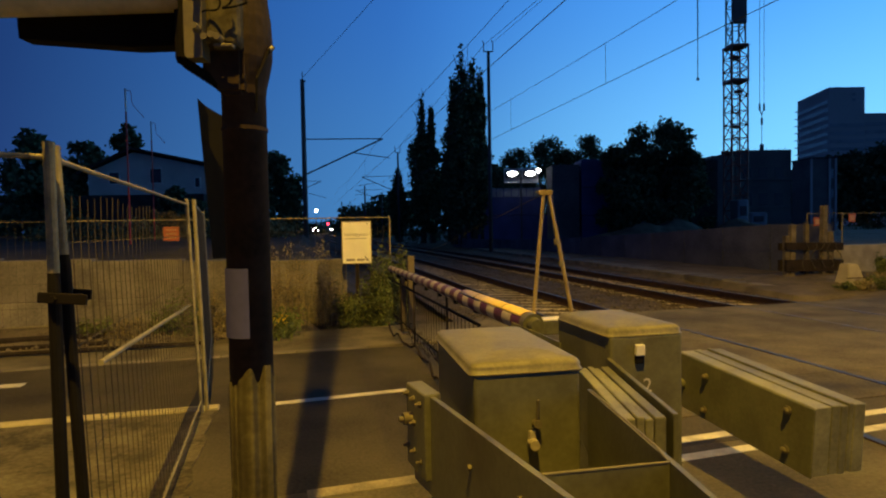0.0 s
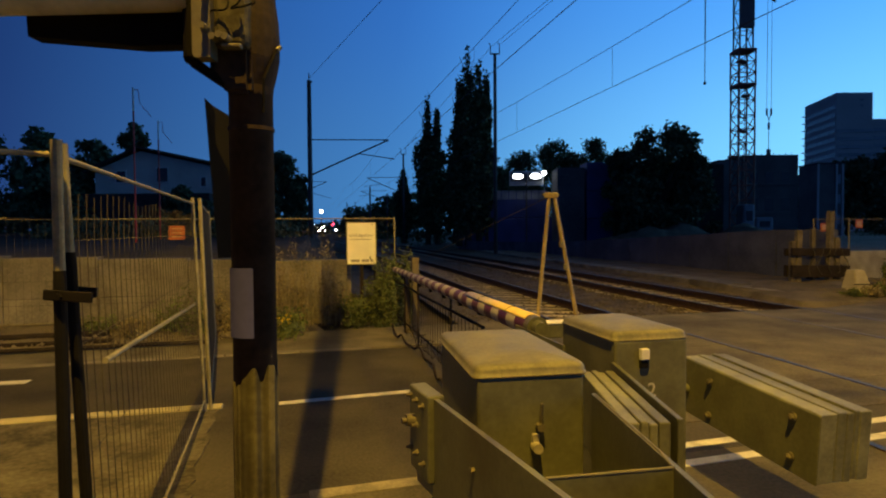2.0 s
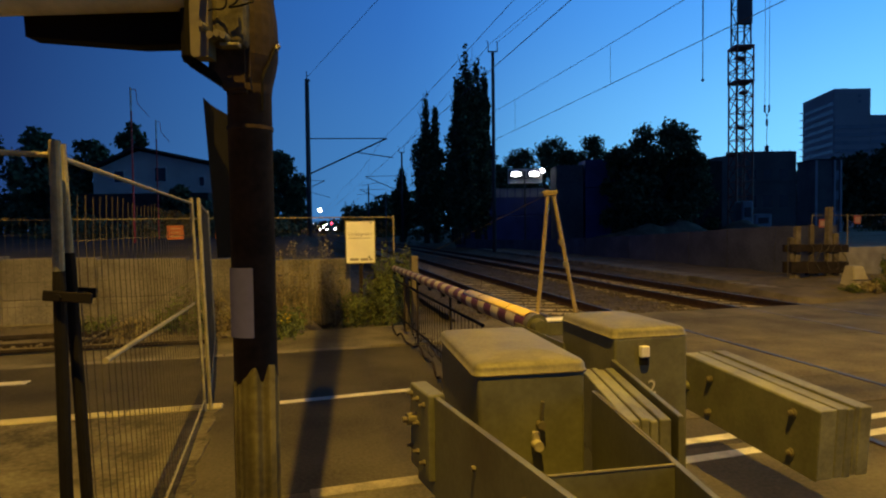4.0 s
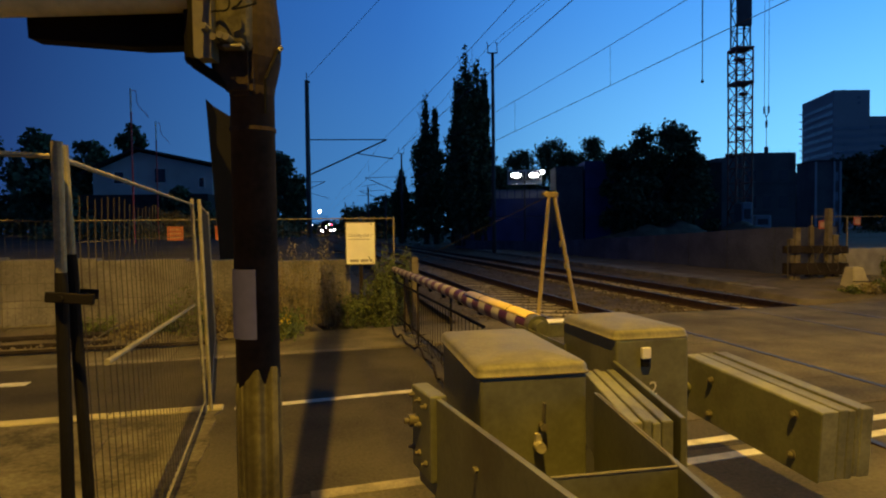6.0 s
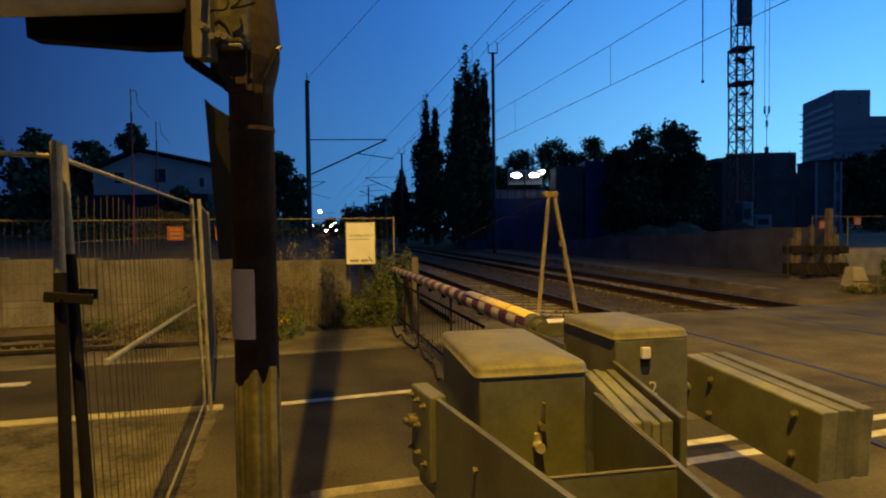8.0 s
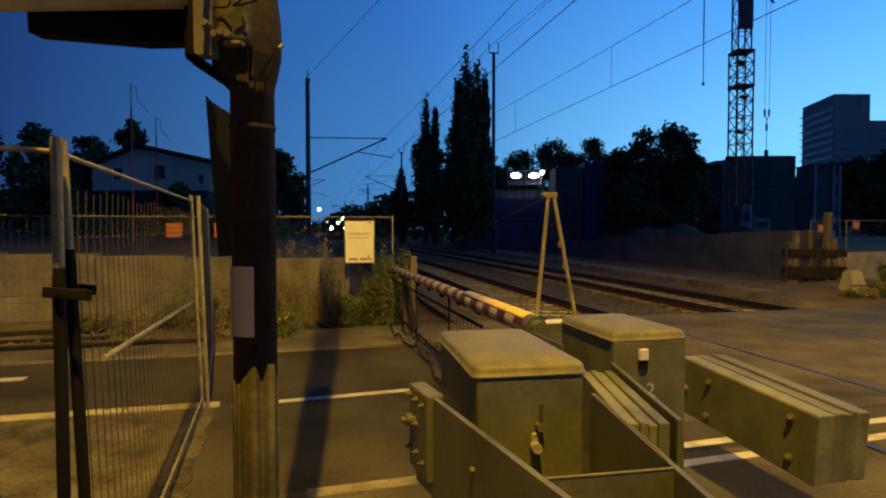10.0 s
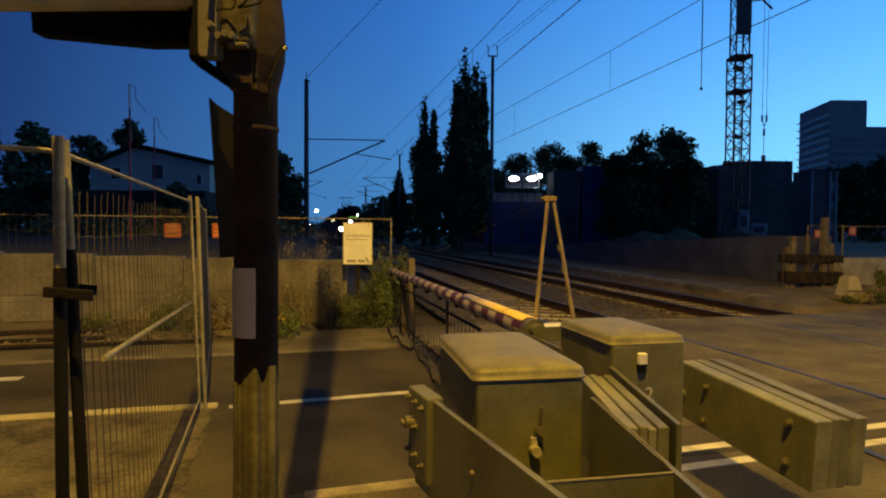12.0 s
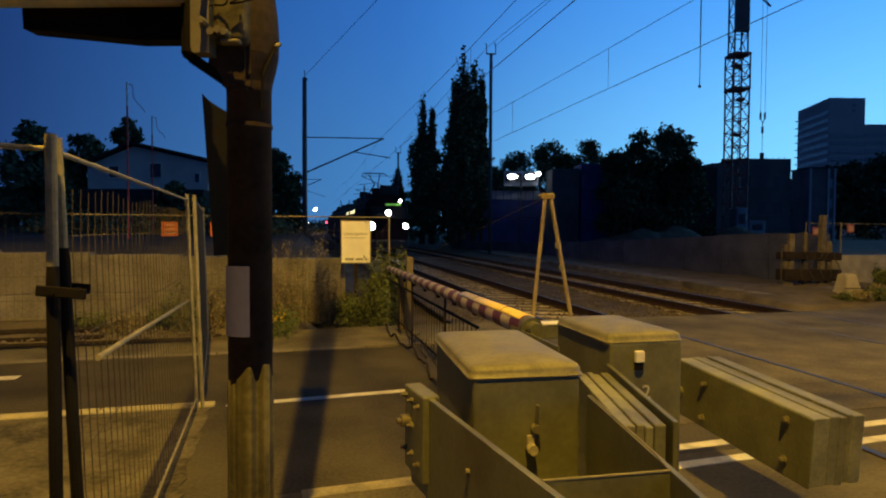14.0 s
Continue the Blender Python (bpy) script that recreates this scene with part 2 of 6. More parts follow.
G_SODIUM = glow("sodium_glow", (1.0, 0.6, 0.2), 12)
G_RED = glow("red_signal_glow", (1.0, 0.03, 0.06), 12)
G_DISPLAY = glow("green_display_glow", (0.25, 0.75, 0.10), 0.3)
G_CABIN = glow("train_window_glow", (0.95, 0.85, 0.45), 1.6)

# ---- mesh helpers ----
U = Vector((0.972, 0.237, 0.0))     # along the road
V = Vector((-0.237, 0.972, 0.0))    # across the road, along the barrier
UP = Vector((0, 0, 1))


def uv(u, v, z=0.0):
    return U * u + V * v + UP * z


def mesh_object(name, bm, mat, parent=None, label="", smooth=False):
    me = bpy.data.meshes.new(name)
    bm.to_mesh(me)
    bm.free()
    for mm in (mat if isinstance(mat, (list, tuple)) else [mat]):
        me.materials.append(mm)
    if smooth:
        me.polygons.foreach_set("use_smooth", [True] * len(me.polygons))
    ob = new(name, me)
    if parent:
        ob.parent = parent
    if label:
        ob["label"] = label
    return ob


def part(name, bm, mat, parent, label="", smooth=False):
    return mesh_object(name, bm, mat, parent, label, smooth)


def thing(name, label, category, at=(0, 0, 0), turn=0.0, group="", kind=""):
    ob = new(name)
    ob.empty_display_size = 0.2
    ob.location, ob.rotation_euler = at, (0, 0, turn)
    return tagged(ob, label, category, group, kind)


def structure(name, bm, mat, label, category, smooth=False):
    return tagged(mesh_object(name, bm, mat, None, "", smooth), label, category, "", "structure")


def block(bm, c, size, rot=None, bevel=0.0, mat=0):
    m = Matrix.Translation(c)
    if rot is not None:
        m = m @ (rot.to_4x4() if isinstance(rot, (Matrix,)) else Euler(rot).to_matrix().to_4x4())
    m = m @ Matrix.Diagonal((*size, 1))
    before = len(bm.faces)
    g = bmesh.ops.create_cube(bm, size=1.0, matrix=m)
    vs = g["verts"]
    if bevel:
        edges = list({e for v in vs for e in v.link_edges})
        bmesh.ops.bevel(bm, geom=edges, offset=bevel, segments=2, affect="EDGES", profile=0.5)
    if mat:
        bm.faces.ensure_lookup_table()
        for f in bm.faces[before:]:
            f.material_index = mat
    return bm


def basis(d):
    d = Vector(d).normalized()
    a = Vector((0, 0, 1)) if abs(d.z) < 0.9 else Vector((1, 0, 0))
    s = d.cross(a).normalized()
    return s, s.cross(d).normalized()


def tube(bm, p, q, r, r2=None, n=10, caps=True, mat=0):
    p, q = Vector(p), Vector(q)
    r2 = r if r2 is None else r2
    s, u = basis(q - p)
    rings = []
    for c, rad in ((p, r), (q, r2)):
        rings.append([bm.verts.new(c + (s * math.cos(2 * math.pi * i / n) + u * math.sin(2 * math.pi * i / n)) * rad) for i in range(n)])
    fs = []
    for i in range(n):
        j = (i + 1) % n
        fs.append(bm.faces.new((rings[0][i], rings[0][j], rings[1][j], rings[1][i])))
    if caps:
        fs.append(bm.faces.new(rings[0][::-1]))
        fs.append(bm.faces.new(rings[1]))
    for f in fs:
        f.material_index = mat
    return bm


def chain(bm, pts, r, n=6):
    for a, b in zip(pts, pts[1:]):
        tube(bm, a, b, r, n=n)
    return bm


def prism(bm, poly, z0, z1, mat=0):
    lo = [bm.verts.new((p[0], p[1], z0)) for p in poly]
    hi = [bm.verts.new((p[0], p[1], z1)) for p in poly]
    k = len(poly)
    fs = [bm.faces.new(hi), bm.faces.new(lo[::-1])]
    for i in range(k):
        j = (i + 1) % k
        fs.append(bm.faces.new((lo[i], lo[j], hi[j], hi[i])))
    for f in fs:
        f.material_index = mat
    bmesh.ops.recalc_face_normals(bm, faces=fs)
    return bm


def slab(bm, a, b, thick, z0a, z1a, z0b, z1b):
    """An upright plate from a to b in plan, with its own lower and upper edge at each end."""
    a, b = Vector((a[0], a[1], 0)), Vector((b[0], b[1], 0))
    side = (b - a).normalized().cross(UP) * thick / 2
    vs = [bm.verts.new(p + side * s + UP * z) for p, zz in ((a, (z0a, z1a)), (b, (z0b, z1b))) for s in (-1, 1) for z in zz]
    for q in ((0, 1, 3, 2), (4, 6, 7, 5), (0, 4, 5, 1), (2, 3, 7, 6), (1, 5, 7, 3), (0, 2, 6, 4)):
        bm.faces.new([vs[i] for i in q])
    bmesh.ops.recalc_face_normals(bm, faces=bm.faces[:])
    return bm


def quads(name, pts, size, mat, parent=None, seed=1, flat=0.0, aspect=1.6):
    """Many small leaves or clumps at the given places, turned at random."""
    rng = np.random.default_rng(seed)
    pts = np.asarray(pts, float)
    k = len(pts)
    a = rng.normal(size=(k, 3))
    a[:, 2] *= 1 - flat
    a /= np.linalg.norm(a, axis=1)[:, None]
    b = np.cross(a, rng.normal(size=(k, 3)))
    b /= np.linalg.norm(b, axis=1)[:, None]
    s = size * rng.uniform(0.5, 1.3, size=(k, 1))
    c = np.stack([pts - a * s * aspect * 0.5, pts + b * s * 0.5, pts + a * s * aspect * 0.5, pts - b * s * 0.5], 1).reshape(-1, 3)
    me = bpy.data.meshes.new(name)
    me.from_pydata(c.tolist(), [], np.arange(4 * k).reshape(-1, 4).tolist())
    me.materials.append(mat)
    ob = new(name, me)
    if parent:
        ob.parent = parent
    return ob


def text_part(name, words, size, mat, parent, m, label="", width=None):
    cu = bpy.data.curves.new(name, "FONT")
    cu.body, cu.size, cu.align_x, cu.align_y, cu.extrude = words, size, "CENTER", "CENTER", 0.0008
    tmp = bpy.data.objects.new("tmp", cu)
    scene.collection.objects.link(tmp)
    me = bpy.data.meshes.new_from_object(tmp.evaluated_get(bpy.context.evaluated_depsgraph_get()))
    bpy.data.objects.remove(tmp)
    me.materials.clear()
    me.materials.append(mat)
    if width:
        xs = [v.co.x for v in me.vertices]
        me.transform(Matrix.Diagonal((width / (max(xs) - min(xs)), 1, 1, 1)))
    me.transform(m)
    ob = new(name, me)
    ob.parent = parent
    if label:
        ob["label"] = label
    return ob

# ---- ground, road, tracks ----
def track_x(y):
    """The near track's centre line in plan."""
    if y >= 38:
        return -3.15 - 0.23 * (y - 38)
    ys, xs = (-60, 0, 6.1, 9.3, 12, 17, 24, 31, 38), (13.0, 4.85, 3.85, 3.2, 2.52, 1.52, 0.05, -1.54, -3.15)
    return float(np.interp(y, ys, xs)) if y < -30 else smooth_at(y, ys, xs)


def smooth_at(y, ys, xs):
    w = [-4, -2, 0, 2, 4]
    return sum(float(np.interp(y + d, ys + (60,), xs + (-8.21,))) for d in w) / 5


def track_point(y, off=0.0, z=0.0):
    slope = (track_x(y + 0.5) - track_x(y - 0.5))
    n = Vector((1, -slope, 0)).normalized()
    return Vector((track_x(y), y, z)) + n * off


def build_ground():
    bm = bmesh.new()
    bmesh.ops.create_grid(bm, x_segments=60, y_segments=60, size=1.0)
    for v in bm.verts:
        v.co.x = math.copysign(abs(v.co.x) ** 3, v.co.x) * 2500
        v.co.y = math.copysign(abs(v.co.y) ** 3, v.co.y) * 2500
        v.co.z = -0.32
    structure("ground", bm, M_DIRT, "dark bare earth and gravel around the level crossing", "ground")


def build_road():
    bm = bmesh.new()
    prism(bm, [uv(-60, 3.875), uv(60, 3.875), uv(60, 8.42), uv(-60, 8.42)], -0.3, 0.0)
    structure("road", bm, M_ASPHALT, "patched dark asphalt road over the level crossing", "road")
    bm = bmesh.new()
    prism(bm, [uv(-60, -9), uv(60, -9), uv(60, 3.87), uv(-60, 3.87)], -0.3, 0.0)
    structure("pavement_near", bm, M_ASPHALT_OLD, "worn asphalt footway beside the barrier machines", "pavement")
    bm = bmesh.new()
    prism(bm, [uv(-60, 8.56), uv(60, 8.56), uv(60, 10.25), uv(1.5, 10.25), uv(-1.2, 10.1), uv(-3.0, 9.9), uv(-60, 9.6)], -0.3, 0.004)
    structure("pavement_far", bm, M_FARWALK, "pale worn asphalt footway on the road's far side", "pavement")
    # paler brown asphalt over the rails, in strips along the road
    cross = thing("crossing_surface", "pale brown asphalt strips over the level crossing", "road", kind="structure")
    rng = random.Random(9)
    bounds = (4.46, 5.35, 6.3, 7.35, 8.45, 9.3, 10.22)
    lines = [[uv(2.6 + 0.45 * i + (0.0 if i else rng.uniform(-0.3, 0.2)), v + (rng.uniform(-0.03, 0.03) if 0 < k < 6 else 0)) for i in range(27)] for k, v in enumerate(bounds)]
    for k, (a, b) in enumerate(zip(lines, lines[1:])):
        bm = bmesh.new()
        prism(bm, a + b[::-1], -0.05, 0.007 + 0.002 * (k % 2))
        part("asphalt_strip", bm, M_CROSSING, cross)
    kerbs = thing("kerb", "row of pale worn kerb stones along the road", "kerb", kind="structure")
    me = None
    rows = [(i + 0.5, 8.49, 0.012) for i in range(-14, 1)] + [(-1.22 - i, 5.975, 0.030) for i in range(14)]
    for u, v, h in rows:
        if me is None:
            bm = bmesh.new()
            block(bm, (0, 0, 0), (0.985, 0.14, 0.2), None, 0.012)
            ob = part("kerb_stone", bm, M_KERB, kerbs)
            me = ob.data
        else:
            if v < 7 and me.name == "kerb_stone":
                me = me.copy()
                me.name = "pale_kerb_stone"
                me.materials[0] = M_KERBLIT
            ob = new("kerb_stone", me)
            ob.parent = kerbs
        ob.location = uv(u, v, h - 0.1)
        ob.rotation_euler = (0, 0, math.atan2(U.y, U.x))
    # raised footway behind the mesh fence, its asphalt broken off in a ragged edge
    rng = random.Random(21)
    edge = [Vector((-2.10, 5.40, 0)), Vector((-1.93, 4.78, 0)), Vector((-1.62, 3.73, 0)), Vector((-1.30, 2.60, 0)), Vector((-1.0, 1.2, 0)), Vector((-0.9, -8, 0))]
    ragged = [uv(-0.72, 5.90)]
    for p, q in zip(edge, edge[1:]):
        k = max(2, int((q - p).length / 0.12)) if q.y > 0 else 2
        for i in range(k):
            ragged.append(p.lerp(q, i / k) + Vector((rng.uniform(-0.035, 0.035), 0, 0)))
    poly = [uv(-16, 5.90), uv(-16, -8.5)] + ragged[::-1]
    bm = bmesh.new()
    prism(bm, poly, -0.05, 0.014)
    structure("footway_slab", bm, M_FOOTWAY, "sandy worn footway asphalt with a broken edge", "pavement")
    lines = [("centre_line", (-0.62, 5.95), (1.35, 6.10), 0.10), ("worn_edge_line", (0.05, 3.83), (1.5, 3.905), 0.13), ("edge_line", (1.5, 3.915), (9.0, 4.32), 0.10), ("edge_line", (1.6, 3.62), (9.0, 4.02), 0.10), ("dash_line", (-6.6, 7.6), (-3.0, 7.6), 0.17)]
    for name, p, q, w in lines:
        bm = bmesh.new()
        a, b = uv(*p), uv(*q)
        k = (b - a).normalized().cross(UP) * w / 2
        prism(bm, [a - k, a + k, b + k, b - k], -0.01, 0.005)
        structure(name, bm, M_FADED if "worn" in name else M_LINE, "worn white painted line on the asphalt", "road line")
    # earth strip before the wall and bank behind it
    bm = bmesh.new()
    n = 34
    rows = []
    rng = random.Random(4)
    for j in range(9):
        row = []
        for i in range(n):
            u = -16 + i * 0.5
            v = 9.5 + j * 0.26
            if u > -3:
                v += 0.25 * min(1, (u + 3) / 2)
            h = 0.02 + 0.10 * j / 8 + 0.05 * noise.noise(Vector((u * 1.3, v * 1.7, 0))) + rng.uniform(-0.01, 0.01)
            if j == 0 or i == n - 1:
                h = -0.3
            row.append(bm.verts.new(uv(u, v, h)))
        rows.append(row)
    for a, b in zip(rows, rows[1:]):
        for i in range(n - 1):
            bm.faces.new((a[i], a[i + 1], b[i + 1], b[i]))
    structure("earth_strip", bm, M_EARTH, "strip of bare sandy earth at the wall's foot", "ground", True)


def build_tracks():
    for k, off in enumerate((0.0, 4.15)):
        tr = thing("railway_track", "railway track with rusty rails on concrete sleepers in ballast", "track", kind="structure")
        ys = [-30 + i * 1.5 for i in range(60)] + [60 + 8 * i for i in range(40)]
        # ballast bed: humped strip with an uneven crown
        bm = bmesh.new()
        rows = []
        rng = random.Random(8 + k)
        yb = [10.6 + i * 0.35 for i in range(110)] + [49.5 + 5 * i for i in range(60)]
        for y in yb:
            row = []
            for o, z in ((-2.3, -0.16), (-1.8, -0.15), (-1.3, -0.172), (-0.9, -0.182), (-0.5, -0.18), (0, -0.18), (0.5, -0.18), (0.9, -0.182), (1.3, -0.172), (1.8, -0.15), (2.08, -0.16)):
                p = track_point(y, off + o)
                row.append(bm.verts.new(p + UP * (z + rng.uniform(-0.012, 0.012))))
            rows.append(row)
        for a, b in zip(rows, rows[1:]):
            for i in range(len(a) - 1):
                bm.faces.new((a[i], a[i + 1], b[i + 1], b[i]))
        bed = part("ballast_bed", bm, M_BALLAST, tr)
        bed["kind"] = "stuff"
        for side in (-0.7525, 0.7525):
            bm = bmesh.new()
            prof = [(-0.07, -0.17), (0.07, -0.17), (0.07, -0.155), (0.012, -0.14), (0.012, -0.04), (0.035, -0.03), (0.035, 0.0), (-0.035, 0.0), (-0.035, -0.03), (-0.012, -0.04), (-0.012, -0.14), (-0.07, -0.155)]
            prev = None
            for y in ys:
                ring = [bm.verts.new(track_point(y, off + side + px, pz + 0.012)) for px, pz in prof]
                if prev:
                    for i in range(12):
                        j = (i + 1) % 12
                        f = bm.faces.new((prev[i], ring[i], ring[j], prev[j]))
                        f.material_index = 1 if i == 6 else 0
                prev = ring
            bmesh.ops.recalc_face_normals(bm, faces=bm.faces[:])
            part("rail", bm, [M_RAIL, M_RAILTOP], tr)
        me = None
        y = 10.9
        for i in range(75):
            if me is None:
                bm = bmesh.new()
                block(bm, (0, 0, -0.02), (2.5, 0.24, 0.16), None, 0.02)
                ob = part("sleeper", bm, M_SLEEPER, tr)
                me = ob.data
            else:
                ob = new("sleeper", me)
                ob.parent = tr
            ob.location = track_point(y, off, -0.224)
            ob.rotation_euler = (0, 0, math.atan(-(track_x(y + 0.5) - track_x(y - 0.5))) * -1)
            y += 0.62


build_ground()
build_road()
build_tracks()


# ---- walls and banks ----
def build_walls():
    wall = thing("retaining_wall", "weathered pale concrete block retaining wall behind the fence", "wall", kind="structure")
    # pieces 1.5 m long, two courses, top falling slowly to the right
    for i in range(13):
        u0 = -17.0 + i * 1.5
        if u0 > 0.2:
            break
        top = 1.36 - 0.028 * (u0 + 9) if u0 > -9 else 1.36
        for z0, z1, nm in ((-0.1, 0.52, "concrete_block"), (0.525, top, "concrete_block")):
            bm = bmesh.new()
            block(bm, (0, 0, 0), (1.49, 0.38, z1 - z0), None, 0.012)
            ob = part(nm, bm, M_CONCRETE, wall)
            ob.location = uv(u0 + 0.75, 11.95 + (0.01 if z0 > 0 else 0), (z0 + z1) / 2)
            ob.rotation_euler = (0, 0, math.atan2(U.y, U.x))
    # higher ground that the wall holds
    bm = bmesh.new()
    rows = []
    for y in (11.6, 14, 18, 24, 32, 44, 60):
        row = []
        for i in range(9):
            x1 = min(track_x(y) - 3.6, -0.9)
            x = x1 + (-60 - x1) * (i / 8) ** 1.6
            yy = max(y, 11.9 + 0.2438 * x + 0.55)
            z = 1.15 + 0.012 * (y - 11) + 0.06 * noise.noise(Vector((x * 0.4, y * 0.4, 1)))
            row.append(bm.verts.new((x, yy, z if i else -0.1)))
        rows.append(row)
    for a, b in zip(rows, rows[1:]):
        for i in range(8):
            bm.faces.new((a[i], b[i], b[i + 1], a[i + 1]))
    structure("embankment", bm, M_SOIL, "dark raised ground behind the retaining wall", "ground")
    # grey retaining panels along the far side of the tracks
    rw = thing("panel_wall", "long grey concrete panel wall beyond the tracks", "wall", kind="structure")
    y = 17.1
    while y < 62:
        p = track_point(y, 11.5 - 0.02 * (y - 20))
        q = track_point(y + 2.35, 11.5 - 0.02 * (y + 2.35 - 20))
        bm = bmesh.new()
        slab(bm, p, q, 0.16, -0.3, wall_top(y), -0.3, wall_top(y + 2.35))
        part("wall_panel", bm, M_PILE, rw)
        y += 2.4
    ce = thing("concrete_edge", "pale low concrete slabs along the ballast bed", "kerb", kind="structure")
    rng = random.Random(31)
    y = 13.9
    while y < 45:
        bm = bmesh.new()
        z = 0.06 + rng.uniform(-0.02, 0.02)
        slab(bm, track_point(y, off_edge(y) + 0.1), track_point(y + 1.95, off_edge(y + 1.95) + 0.1), 0.9, -0.3, z, -0.3, z + rng.uniform(-0.02, 0.02))
        part("edge_slab", bm, M_CONCRETE, ce)
        y += 2.0
    bm = bmesh.new()
    cols = (2.0, 2.5, 3.2, 4.0, 4.8, 5.6, 6.6, 7.4)
    rows = []
    for i in range(70):
        yy = 11.4 + i * 0.5
        rows.append([bm.verts.new(track_point(yy, 4.15 + o, -0.16 + 0.17 * min(1, max(0, (o - 2.4) / 1.4)) + 0.05 * noise.noise(Vector((o * 2.2, yy * 1.6, 4))) - (0.2 if k == len(cols) - 1 else 0))) for k, o in enumerate(cols)])
    for a, b in zip(rows, rows[1:]):
        for i in range(len(cols) - 1):
            bm.faces.new((a[i], a[i + 1], b[i + 1], b[i]))
    structure("trackside_earth", bm, M_EARTH, "rough sandy earth beside the far track", "ground", True)
    # low wall on the right beyond the crossing
    lw = thing("low_wall", "pale concrete wall beside the timber posts", "wall", kind="structure")
    for i in range(5):
        bm = bmesh.new()
        block(bm, (0, 0, 0), (1.49, 0.35, 1.35), None, 0.012)
        # pale concrete here, with some of the wall's strong lamplight in its colour
        ob = part("concrete_block", bm, M_PALECONCRETE, lw)
        ob.location = (13.1 + i * 1.47, 18.6 + i * 0.3, 0.28)
        ob.rotation_euler = (0, 0, 0.2)
    bm = bmesh.new()
    prism(bm, [(13, 19.2), (30, 22.5), (60, 60), (20, 60), (12.6, 24)], -0.1, 0.85)
    structure("yard_ground", bm, M_EARTH, "dark levelled earth of the building site", "ground")
    # mound of earth at the timber posts
    bm = bmesh.new()
    bmesh.ops.create_grid(bm, x_segments=70, y_segments=50, size=1.0)
    for v in bm.verts:
        r = max(abs(v.co.x), abs(v.co.y))
        x, yv = 11.6 + v.co.x * 3.6, 16.7 + v.co.y * 2.6
        h = 0.22 * max(0, 1 - r ** 2) + (0.07 * noise.noise(Vector((x * 1.5, yv * 1.5, 3))) + 0.06 * noise.noise(Vector((x * 4.0, yv * 4.0, 8)))) * (1 - r ** 4)
        v.co = (x, yv + 0.2 * v.co.x * 3, h - (0.05 if r < 0.97 else 0.35))
    structure("earth_mound", bm, M_EARTH, "low mound of bare earth beside the tracks", "ground", True)


def wall_top(y):
    return 1.62 - 0.055 * max(0, y - 20) + 0.00075 * max(0, y - 20) ** 2


def off_edge(y):
    return 6.9 + 0.035 * (y - 12)


build_walls()


# ---- site fences ----
def fence_panel(a, b, height=2.0, low=0.12, wires=True, top_over=0.05, step=0.115, feet=True, tilt=0.0, bars=(0.45, 0.86, 1.28, 1.66), rod=0.018, rail=0.012, torn=0.0, label="galvanised steel mesh site fence panel on block feet"):
    a, b = Vector((a[0], a[1], 0)), Vector((b[0], b[1], 0))
    d = b - a
    L = d.length
    f = thing("site_fence_panel", label, "fence", at=a, turn=math.atan2(d.y, d.x), group="site fence panels")
    f.rotation_euler = (tilt, 0, math.atan2(d.y, d.x))
    for x in (0.0, L):
        bm = bmesh.new()
        tube(bm, (x, 0, 0.0), (x, 0, height), rod, n=12)
        part("post", bm, M_GALV, f, smooth=False)
    for z in (low, height - top_over):
        bm = bmesh.new()
        tube(bm, (0.02, 0, z), (L - 0.02, 0, z), rail, n=10)
        part("rail", bm, M_GALV, f)
    if wires:
        bm = bmesh.new()
        x = step
        while x < L - 0.02:
            if torn:
                k = torn * (1 + 0.12 * math.sin(x * 7.0)) + 0.006 * math.sin(x * 23)
                top = height - top_over - k
                chain(bm, [Vector((x, 0, low)), Vector((x, 0, top - 0.34)), Vector((x - 0.008, -0.005, top - 0.16)), Vector((x - 0.03, -0.02, top))], 0.0021, 4)
            else:
                tube(bm, (x, 0, low), (x, 0, height - top_over), 0.0019, n=4, caps=False)
            x += step
        ob = part("mesh_infill", bm, M_WIRE, f)
        ob["kind"] = "stuff"
        for z in bars:
            bm = bmesh.new()
            tube(bm, (0, 0.003, z), (L, 0.003, z), 0.0026, n=4)
            part("horizontal_wire", bm, M_WIRE, f)
    if feet:
        for x in (0.0, L):
            bm = bmesh.new()
            block(bm, (x, 0, 0.065), (0.14, 0.42, 0.10), None, 0.02)
            part("block_foot", bm, M_RUST, f)
    return f


